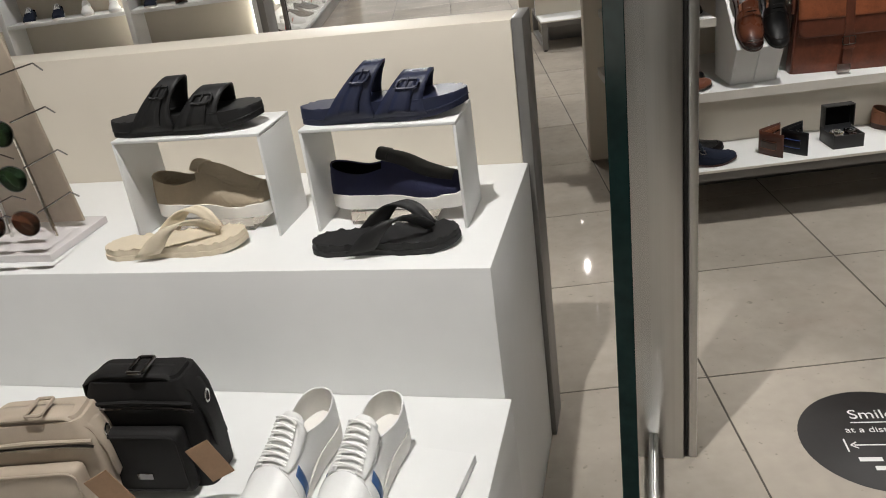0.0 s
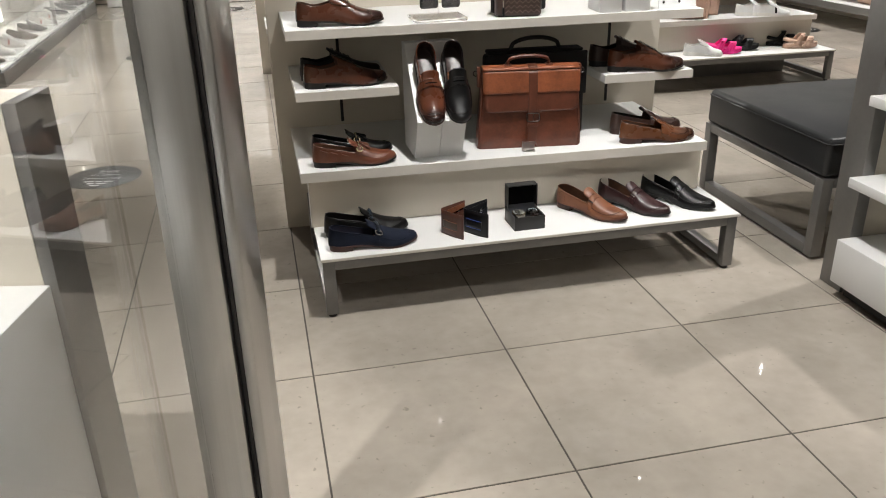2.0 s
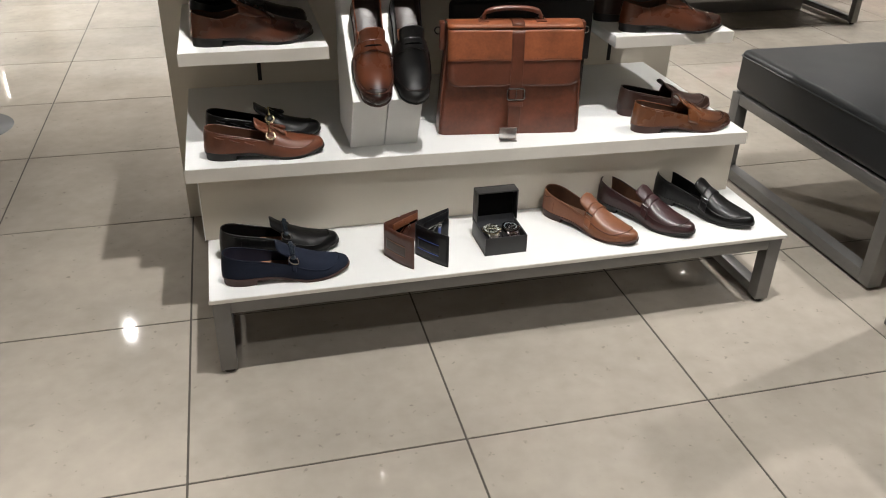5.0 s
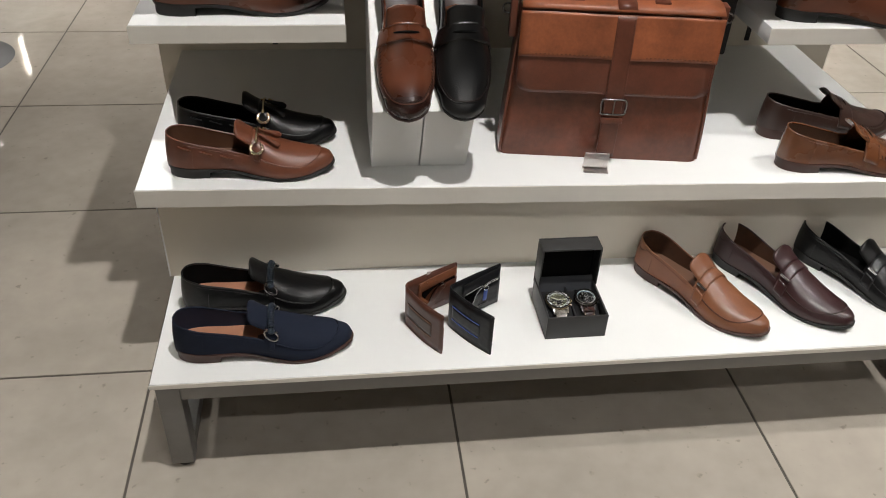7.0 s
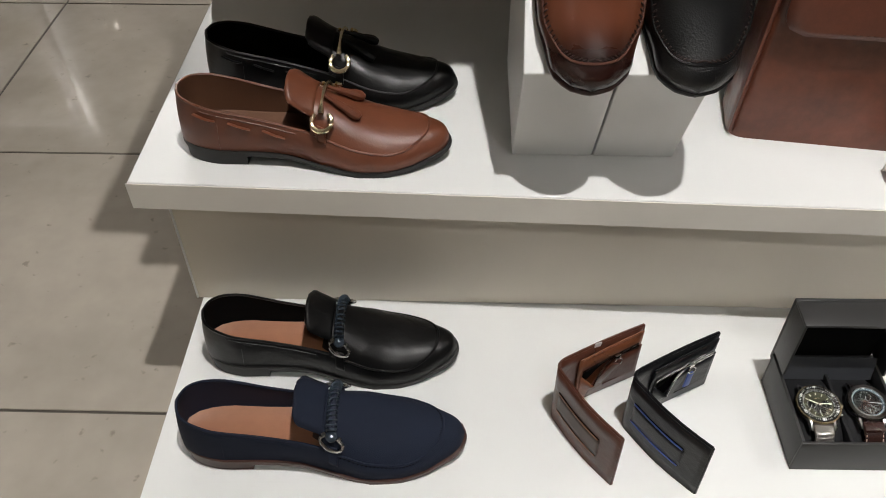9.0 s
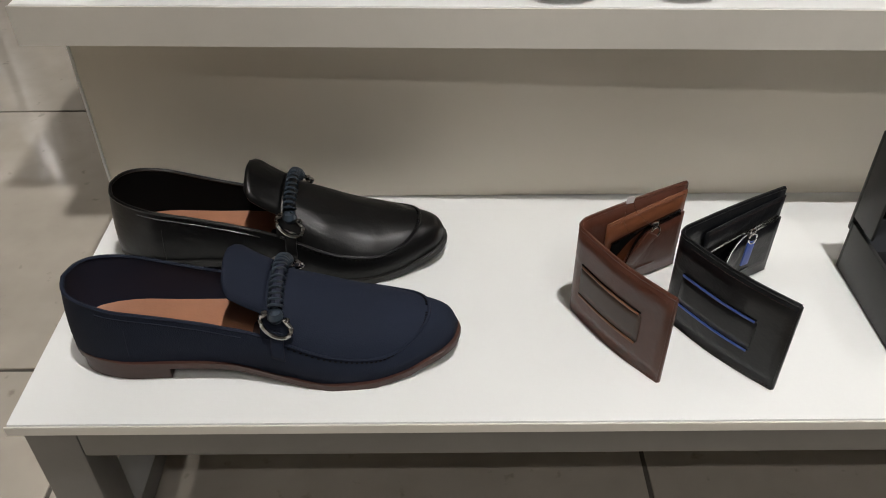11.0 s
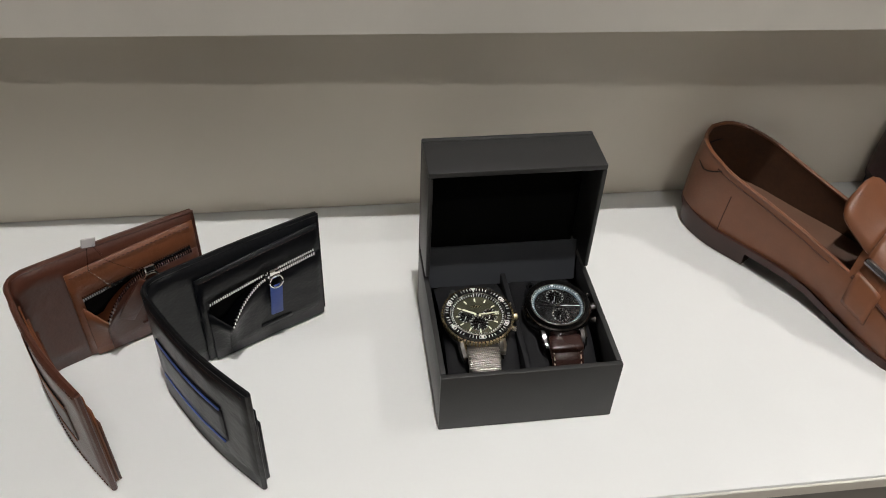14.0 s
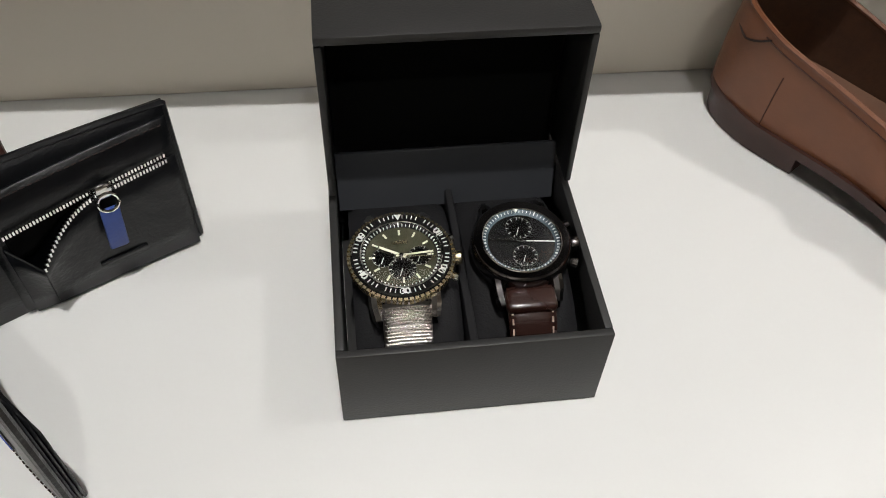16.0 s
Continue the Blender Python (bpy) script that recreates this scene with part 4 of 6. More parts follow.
def footbed_outline(L, w=1.0, n=40):
    wf = smooth_curve([(0, 0), (0.02, 0.016), (0.07, 0.028), (0.16, 0.036), (0.32, 0.036), (0.48, 0.0385), (0.66, 0.0475), (0.8, 0.047), (0.91, 0.037), (0.97, 0.022), (1, 0)])
    ss = [0.5 * (1 - math.cos(math.pi * i / n)) for i in range(n + 1)]
    return [(s * L, wf(s) * w) for s in ss] + [(s * L, -wf(s) * w) for s in ss[::-1][1:-1]]


def slide_sandal(name, m, label, foam, group, L=0.285, back=False):
    """Two broad moulded straps with buckles over a cupped footbed."""
    ob = thing(name, m, label, "sandal", group)
    lift = lambda x, y: 0.020 * max(0, (x / L - 0.60) / 0.40) ** 1.7
    dish = lambda x, y: (0.006 + 0.010 * math.exp(-((x / L - 0.45) / 0.24) ** 2)) * (abs(y) / 0.042) ** 2 + 0.006 * max(0, 1 - x / L / 0.16)
    part("footbed", prism(footbed_outline(L), lambda x, y: lift(x, y), lambda x, y: 0.024 + lift(x, y) + dish(x, y), 0.005), foam, ob, "moulded footbed")
    part("sole_line", tube([(x * 1.003, y * 1.012, 0.011 + lift(x, y)) for x, y in footbed_outline(L)], 0.0012, 5, True), foam, ob)
    for x0, w, h, ln, half, waist in ((0.245, 0.17, 0.091, 0.050, 0.041, 1.15), (0.545, 0.17, 0.068, 0.032, 0.047, 0.85)):
        def on(a, u, off=0.0):
            sn, cs = math.sin(radians(a)), math.cos(radians(a))
            flare = 1.85 - waist * sn ** 0.6
            return Vector(((x0 + w / 2 + w * flare * (u - 0.5)) * L + ln * sn ** 1.4, (half + off) * math.copysign(abs(cs) ** 0.8, cs), 0.010 + (h + off) * abs(sn) ** 0.85))
        s = part("strap", grid([[on(180 * i / 24, j / 6) for j in range(7)] for i in range(25)]), foam, ob, "wide foam strap", thick=0.0042)
        part("strap_tail", grid([[on(176 - 52 * i / 10, 0.28 + 0.44 * j / 3, 0.0042) for j in range(4)] for i in range(11)]), foam, s, "buckled strap tail", thick=0.003)
        part("buckle", tube([on(135 + 9 * math.sin(q) * 1.1, 0.5 + 0.36 * math.cos(q), 0.0072) for q in [radians(45 + 90 * i + d) for i in range(4) for d in (-12, 0, 12)]], 0.0026, 6, True), foam, s, "moulded buckle")
        part("buckle_pin", tube([on(146, 0.5, 0.008), on(124, 0.5, 0.009)], 0.0017, 6), foam, s)
    if back:
        part("heel_strap", tube([Vector((0.07 * math.cos(a) + 0.075, 0.037 * math.sin(a), 0.05 + 0.012 * math.cos(a) * -1)) for a in [math.pi / 2 + math.pi * i / 14 for i in range(15)]], 0.006, 8, flat=2.0), foam, ob)
    return ob


def flip_flop(name, m, label, foam, group, L=0.275):
    ob = thing(name, m, label, "flip-flop", group)
    base = footbed_outline(L, n=60)
    rim = [(x + 0.0, y * (1 + 0.022 * math.sin(x * 230)) if 0.02 < x < L - 0.02 else y) for x, y in base]
    lift = lambda x, y: 0.010 * max(0, (x / L - 0.75) / 0.25) ** 2
    part("sole", prism(rim, lambda x, y: lift(x, y), lambda x, y: 0.010 + lift(x, y), 0.002), foam, ob)
    part("footbed", prism([(x * 0.985 + 0.002, y * 0.97) for x, y in rim], lambda x, y: 0.0105 + lift(x, y), lambda x, y: 0.020 + lift(x, y) + 0.003 * abs(y) / 0.045 + 0.0016 * math.sin(x * 230), 0.004), foam, ob, "scalloped footbed")
    yf = smooth_curve([(0, 0.047), (0.3, 0.0445), (0.6, 0.033), (0.85, 0.014), (1, 0.004)])
    hf = smooth_curve([(0, 0.012), (0.25, 0.050), (0.5, 0.066), (0.72, 0.062), (0.9, 0.046), (1, 0.034)])
    for sign in (1, -1):
        rows = []
        for i in range(19):
            t = i / 18
            wd = 0.027 * (1 - 0.66 * t)
            rows.append([Vector(((0.36 + 0.45 * t ** 0.9) * L + wd * u, sign * (yf(t) + 0.002 * (1 - u * u)), hf(t) + wd * 0.35 * u * (0.3 + 0.7 * t))) for u in (-1, -0.33, 0.33, 1)])
        part("strap", grid(rows), foam, ob, "broad strap", thick=0.004)
    part("toe_post", tube([(0.80 * L, 0, 0.016), (0.80 * L, 0, 0.036)], 0.0045, 8), foam, ob)
    return ob


# shelf heights of the shoe unit
S1, S2, S3L, S3R, S4 = 0.2212, 0.4372, 0.6902, 0.6722, 0.9002
PAIR = "men's shoes on display"
loafer("loafer", heading(0.744, 2.886, S1, 1.05, 2.892), "navy nubuck loafer with braided cord bit on white shelf", NAVY_S, NAVY_D, INSOLE, SOLE_BR, SOLE_BR, PAIR, "braid", (DARKCHROME, NAVY_D), L=0.303)
loafer("loafer", heading(0.742, 3.008, S1, 1.04, 3.012), "black leather loafer with braided cord bit and tan insole", BLACK_L, BLACK_IN, INSOLE, SOLE_BK, SOLE_BK, PAIR, "braid", (DARKCHROME, BLACK_L))
loafer("loafer", heading(1.627, 3.083, S1, 1.797, 2.843), "tan leather loafer with dark metal plate on strap", TAN_L, SUEDE_IN, LINING, SOLE_BR, SOLE_BR, PAIR, "plate", (GUNMETAL,), saddle=TAN_L, seam=THREAD_BR)
loafer("loafer", heading(1.802, 3.104, S1, 1.971, 2.845), "burgundy leather loafer with silver plate on strap", WINE_L, SUEDE_IN, LINING, SOLE_BK, SOLE_BK, PAIR, "plate", (CHROME,), saddle=WINE_L, L=0.303, seam=THREAD_DK)
loafer("loafer", heading(1.982, 3.112, S1, 2.155, 2.854), "black leather loafer with small dark plate on strap", BLACK_L, BLACK_IN, BLACK_IN, SOLE_BK, SOLE_BK, PAIR, "plate", (GUNMETAL,), saddle=PEBBLE, L=0.305)
loafer("loafer", heading(0.730, 3.135, S2, 1.03, 3.128), "cognac leather tassel loafer with pale gold bit", BROWN_L, LINING, LINING, SOLE_BK, SOLE_BK, PAIR, "tassel", (GOLD,))
loafer("loafer", heading(0.735, 3.247, S2, 1.035, 3.243), "black leather tassel loafer with pale gold bit", BLACK_L, BLACK_IN, BLACK_IN, SOLE_BK, SOLE_BK, PAIR, "tassel", (GOLD,))
loafer("loafer", heading(1.868, 3.098, S2, 2.17, 3.083), "burnished amber leather loafer with plain strap", BURN_TN, SUEDE_IN, SUEDE_IN, SOLE_BR, SOLE_BR, PAIR, "penny")
loafer("loafer", heading(1.885, 3.222, S2, 2.19, 3.226), "dark brown leather loafer behind an amber one", CHOC_L, BLACK_IN, BLACK_IN, SOLE_BR, SOLE_BR, PAIR, "penny")
lace_up("oxford_shoe", heading(0.728, 3.245, S3L, 1.03, 3.27), "burnished brown leather oxford on short white shelf", BURN_OX, SUEDE_IN, SOLE_BK, SOLE_BK, PAIR, cap=False)
lace_up("oxford_shoe", heading(0.725, 3.375, S3L, 1.02, 3.40), "black leather oxford behind a brown one", BLACK_L, BLACK_IN, SOLE_BK, SOLE_BK, PAIR)
lace_up("oxford_shoe", heading(1.872, 3.258, S3R, 2.17, 3.225), "burnished brown cap-toe oxford on short white shelf", BURN_OX, SUEDE_IN, SOLE_BK, SOLE_BK, PAIR, cap=True)
lace_up("oxford_shoe", heading(1.845, 3.375, S3R, 2.14, 3.355), "very dark brown cap-toe oxford behind a brown one", CHOC_L, BLACK_IN, SOLE_BK, SOLE_BK, PAIR, cap=True)
lace_up("derby_shoe", heading(0.722, 3.262, S4, 1.03, 3.248), "burnished brown leather derby on top white shelf", BURN_OX, SUEDE_IN, SOLE_BK, SOLE_BK, PAIR)


# ---- sloped risers with a penny loafer on each ----
def sloped_riser(x0, x1, label):
    ob = thing("riser", pose(x0, 3.126, S2), label, "display riser", "sloped risers")
    side_o = [(0.0, 0.0), (-0.070, 0.148), (0.139, 0.385), (0.19, 0.385), (0.19, 0.0)]
    bm = bmesh.new()
    w = x1 - x0
    a = [bm.verts.new((0, y, z)) for y, z in side_o]
    b = [bm.verts.new((w, y, z)) for y, z in side_o]
    bm.faces.new(a)
    bm.faces.new(b[::-1])
    for i in range(5):
        bm.faces.new((a[i], a[(i + 1) % 5], b[(i + 1) % 5], b[i]))
    bmesh.ops.bevel(bm, geom=bm.edges[:], offset=0.0015, segments=2, affect="EDGES", profile=0.5)
    part("block", bm, WHITE, ob, smooth=False)


sloped_riser(1.094, 1.1815, "white sloped wooden riser under a brown loafer")
sloped_riser(1.1835, 1.270, "white sloped wooden riser under a black loafer")


def propped(x, turn):
    """Toe down on the sloped face of a riser."""
    d = Vector((0, -0.209, -0.237)).normalized()
    zax = Vector((0, -d.z, d.y)) * -1
    zax = Vector((0, d.z, -d.y)) if zax.z < 0 else zax
    yax = zax.cross(d)
    m = Matrix((d, yax, zax)).transposed().to_4x4()
    toe = Vector((x, 3.049, S2 + 0.1365))
    return Matrix.Translation(toe - d * 0.29) @ Matrix.Rotation(radians(turn), 4, "Y") @ m


brown_penny = loafer("penny_loafer", propped(1.150, -1), "brown leather penny loafer with dark burnished toe, propped toe down", BURN_BR, CHOC_L, CHOC_L, SOLE_BR, SOLE_BR, PAIR, "penny", seam=THREAD_BR, L=0.295, point=1.14, width=1.03)
black_penny = loafer("penny_loafer", propped(1.248, 0), "black pebbled leather penny loafer, propped toe down", PEBBLE, CHOC_L, CHOC_L, SOLE_BK, SOLE_BK, PAIR, "penny", seam=BLACK_L, L=0.295, point=1.14, width=1.03)

rng = random.Random(7)
for shoe in (brown_penny, black_penny):
    rows = [[Vector((0.102 + 0.034 * i / 7, -0.026 + 0.052 * j / 9, 0.030 + 0.012 * math.sin(math.pi * j / 9) + rng.uniform(-0.004, 0.004) - (0.010 if i == 0 else 0))) for j in range(10)] for i in range(8)]
    part("paper_stuffing", grid(rows), INSOLE, shoe, "crumpled peach paper stuffing", thick=0.0015)


# ---- wallets ----
def wallet(name, fold, front, back, label, outer, inner, slit, pull, group):
    """A bifold wallet standing open on its lower edge, its coin pocket half unzipped."""
    fx, fy = fold
    ob = thing(name, pose(fx, fy, S1), label, "wallet", group)
    F, B = Vector((front[0] - fx, front[1] - fy, 0)), Vector((back[0] - fx, back[1] - fy, 0))
    H, r = 0.086, 0.017
    up = Vector((0, 0, 1))

    def leaf(V, other, bow):
        d = V.normalized()
        n = Vector((-d.y, d.x, 0))
        n = n if n.dot(other) > 0 else -n
        return lambda t, off=0.0: d * (r + (V.length - r) * t) + n * (off - bow * math.sin(math.pi * t))
    pf, pb = leaf(F, B, 0.0035), leaf(B, F, 0.0012)
    b0, f0 = B.normalized() * r, F.normalized() * r
    path = [pb(1 - i / 12) for i in range(13)]
    path += [b0 * (1 - i / 8) ** 2 + f0 * (i / 8) ** 2 for i in range(1, 8)]
    path += [pf(i / 12) for i in range(13)]
    rows = [[p + up * (H * j / 6) for j in range(7)] for p in path]
    cover = part("cover", grid(rows), outer, ob, thick=0.0030, angle=60)
    part("turned_edge", tube([p + up * (H + 0.0002) for p in path], 0.0018, 6), outer, cover, "rounded turned edge")
    for p in (path[0], path[-1]):
        part("side_edge", tube([p + up * 0.001, p + up * H], 0.0017, 6), outer, cover)

    def sheet(P, t0, t1, z0, z1, o0, o1, n=16, m=4):
        """A panel along a leaf; heights and offsets may change along it."""
        out = []
        for i in range(n + 1):
            t = t0 + (t1 - t0) * i / n
            a, b, p, q = [g(t) if callable(g) else g for g in (z0, z1, o0, o1)]
            out.append([P(t, p + (q - p) * (j / m) ** 2) + up * (a + (b - a) * j / m) for j in range(m + 1)])
        return grid(out)

    def sewn(P, t0, t1, z, off, n, mat, parent):
        bm = bmesh.new()
        g = z if callable(z) else (lambda t: z)
        for i in range(n):
            a, b = t0 + (t1 - t0) * i / n, t0 + (t1 - t0) * (i + 0.6) / n
            tube([P(a, off) + up * g(a), P(b, off) + up * g(b)], 0.00035, 4, bm=bm)
        tagged(part("stitching", bm, mat, parent), kind="stuff")
    thread = THREAD_BR if slit is not BLUE else THREAD_DK
    # back leaf: note pocket with a sloping lip, then the coin pocket
    lip = lambda t: H - 0.013 + 0.009 * t
    pocket = part("note_pocket", sheet(pb, 0.16, 0.985, 0.002, lip, 0.0028, 0.0040), inner, ob, "note pocket with sloping lip", thick=0.0014)
    sewn(pb, 0.18, 0.97, lambda t: lip(t) - 0.003, 0.0050, 26, thread, pocket)
    line = lambda t: 0.050 + 0.014 * t
    open_at = lambda t: max(0.0, 1 - max(0.0, (t - 0.30) / 0.34))
    mouth_z = lambda t: line(t) - 0.0026 - 0.016 * open_at(t) ** 2.4
    mouth_o = lambda t: 0.0062 + 0.010 * open_at(t) ** 1.8
    coin = part("coin_pocket", sheet(pb, 0.30, 0.975, 0.002, mouth_z, 0.0058, mouth_o), outer, ob, "coin pocket hanging open", thick=0.0015)
    part("gusset", sheet(pb, 0.20, 0.30, 0.002, lambda t: mouth_z(0.30) + 0.010 * (0.30 - t) / 0.10, lambda t: 0.0048 + 0.001 * (t - 0.2) / 0.1, lambda t: 0.0052 + 0.012 * (t - 0.2) / 0.1), inner, coin, "folded pocket gusset", thick=0.0012)
    # black sheet between the zip tracks, drawn as the pocket's inner shade
    part("zip_mouth", sheet(pb, 0.22, 0.93, lambda t: min(line(t), mouth_z(max(t, 0.30))), line, 0.0050, 0.0052), BLACK_IN, coin, "black sheet standing for the shade in the zip mouth", thick=0.0004)
    teeth = bmesh.new()
    for i in range(50):
        t = 0.22 + 0.71 * i / 49
        for z, o in ((line(t), 0.0058), (mouth_z(t), mouth_o(t) + 0.0004)):
            if t < 0.30 and z != line(t):
                continue
            c, e = pb(t, o) + up * z, pb(t + 0.004, o) + up * z
            x = (e - c).normalized()
            m = Matrix((x, x.cross(up) * -1, up)).transposed().to_4x4()
            block(-0.00042, -0.0010, -0.0011, 0.00042, 0.0010, 0.0011, 0, bm=teeth, m=Matrix.Translation(c) @ m)
    zipper = part("zip", teeth, CHROME if pull is BLUE else GUNMETAL, coin, "metal zip teeth", smooth=False)
    tagged(zipper, kind="stuff")
    ts = 0.645
    c, e = pb(ts, 0.0088) + up * line(ts), pb(ts + 0.01, 0.0088) + up * line(ts)
    x = (e - c).normalized()
    y = x.cross(up)
    y = y if y.dot(F) > 0 else -y
    m = Matrix.Translation(c) @ Matrix((x, y, up)).transposed().to_4x4()
    slider = block(-0.0036, -0.0014, -0.0040, 0.0036, 0.0016, 0.0034, 0.0014, m=m)
    ring(m @ Vector((0.0, 0.0022, -0.0055)), 0.0046, 0.0009, m.to_3x3() @ Vector((0, 1, 0.15)), bm=slider)
    part("zip_slider", slider, CHROME, zipper, "silver zip slider with ring")
    if pull is BLUE:
        tab = block(-0.0044, 0.0014, -0.0335, 0.0044, 0.0034, -0.0085, 0.0010, m=m @ pose(0, 0, 0, 0, 4, 0))
    else:
        tab = block(-0.0060, 0.0030, -0.040, 0.0060, 0.0052, -0.006, 0.0010, m=m @ pose(0, 0, 0, -6, 34, 0))
    part("zip_pull", tab, pull, zipper, "leather zip pull")
    part("stamp", sheet(pb, 0.52, 0.74, 0.0130, 0.0160, 0.0072, 0.0072, 4, 1), outer, coin, thick=0.0003)
    # front leaf, inside: stacked card pockets; outside: two long slits
    for k in range(3):
        part("card_pocket", sheet(pf, 0.03, 0.97, 0.002, H - 0.007 - 0.012 * k, 0.0026 + 0.0016 * k, 0.0026 + 0.0016 * k), inner if k < 2 else outer, ob, thick=0.0011)
    part("inlay", sheet(pf, 0.0, 0.74, 0.026, 0.054, -0.0019, -0.0019), TAUPE if slit is not BLUE else outer, cover, "leather inlay", thick=0.0006)
    for z in (0.0245, 0.0545):
        part("slit", sheet(pf, 0.0, 0.72, z - 0.0011, z + 0.0011, -0.0023, -0.0023, 16, 2), slit, cover, "coloured slit edge", thick=0.0007)
        # thin black strip above each slit edge, a painted line of shade
        part("slit_shadow_line", sheet(pf, 0.0, 0.73, z + 0.0011, z + 0.0022, -0.0019, -0.0019, 16, 1), BLACK_IN, cover, "black strip drawn as the shade of the slit", thick=0.0007)
    sewn(pf, 0.02, 0.98, 0.003, -0.0020, 34, thread, cover)
    sewn(pf, 0.02, 0.98, H - 0.004, -0.0020, 34, thread, cover)
    return ob


wal = wallet("wallet", (1.139, 2.938), (1.2005, 2.848), (1.242, 2.994), "cocoa brown leather bifold wallet standing open", WALL1, WALL1B, TAN_L, WALL1, "wallets on the shelf")
along = lambda d, o, z: (0.8786 * d + 0.4777 * o, 0.4777 * d - 0.8786 * o, z)
part("tag_string", tube([along(0.056, 0.008, 0.058), along(0.047, 0.007, 0.074), along(0.050, 0.004, 0.090), along(0.053, 0.005, 0.095), along(0.058, 0.008, 0.080), along(0.072, 0.010, 0.066), along(0.078, 0.009, 0.060)], 0.0006, 5), ACRYLIC, wal, "clear plastic tag loop")
part("tag_tip", block(-0.0042, -0.0006, -0.0034, 0.0042, 0.0006, 0.0034, 0.0005, 1, m=Matrix.Translation(along(0.052, 0.005, 0.094)) @ pose(0, 0, 0, 0, 12, 28)), FROST, wal, "clear plastic tag head")
wallet("wallet", (1.2165, 2.926), (1.2860, 2.840), (1.322, 2.985), "black leather bifold wallet with cobalt zip pull", WALL2, WALL2, BLUE, BLUE, "wallets on the shelf")

# ---- watch box ----
BX = pose(1.3915, 2.8705, S1, 0, 0, 0.6)
wbox = thing("watch_box", BX, "open black leatherette watch box with two cushions", "watch box")
W, D, HB = 0.1115, 0.116, 0.0495
part("bottom", block(0.0037, 0.0037, 0.0, W - 0.0037, D - 0.0037, 0.005, 0.001), BOXBLACK, wbox)
part("front_panel", block(0, 0, 0.0, W, 0.0035, HB, 0.0006), BOXBLACK, wbox)
part("back_panel", block(0, D - 0.0035, 0.0, W, D, HB, 0.0008), BOXBLACK, wbox)
for x in (0, W - 0.0035):
    part("side_panel", block(x, 0.0036, 0.0, x + 0.0035, D - 0.0036, HB, 0.0006), BOXBLACK, wbox)
lid = part("lid", block(0.0005, D + 0.001, HB - 0.010, W - 0.0005, D + 0.005, HB + 0.088, 0.001), BOXBLACK, wbox, "raised lid")
part("lid_top", block(0.0005, D - 0.033, HB + 0.084, W - 0.0005, D + 0.0008, HB + 0.088, 0.001), BOXBLACK, lid)
for x in (0.0005, W - 0.0035):
    part("lid_side", block(x, D - 0.033, HB + 0.004, x + 0.003, D + 0.0008, HB + 0.0838, 0.0008), BOXBLACK, lid)
part("lid_lining", block(0.004, D - 0.002, HB + 0.0004, W - 0.004, D + 0.0005, HB + 0.0835, 0.0005, 1), BLACK_IN, lid, "black lid lining")
part("hinge_flap", block(0.004, -0.0011, 0, W - 0.004, 0.0011, 0.031, 0.0005, 1, m=pose(0, D - 0.021, HB - 0.018, -14)), BOXGREY, lid, "charcoal hinge flap")
CUSH = ((0.008, 0.054), (0.0585, 0.1035))
for x0, x1 in CUSH:
    rows = []
    for i in range(15):
        t = i / 14
        y = 0.009 + 0.098 * t
        h = 0.020 + 0.0215 * math.sin(math.pi * t) ** 0.6
        rows.append([Vector((x0 + (x1 - x0) * u, y, h - (0.003 if u in (0, 1) else 0))) for u in (0, 0.08, 0.5, 0.92, 1)])
    part("cushion", grid(rows), PILLOW, wbox, "black padded cushion")
part("divider", block(0.0545, 0.004, 0.006, 0.058, D - 0.004, 0.040, 0.0008), PILLOW, wbox, "padded divider")


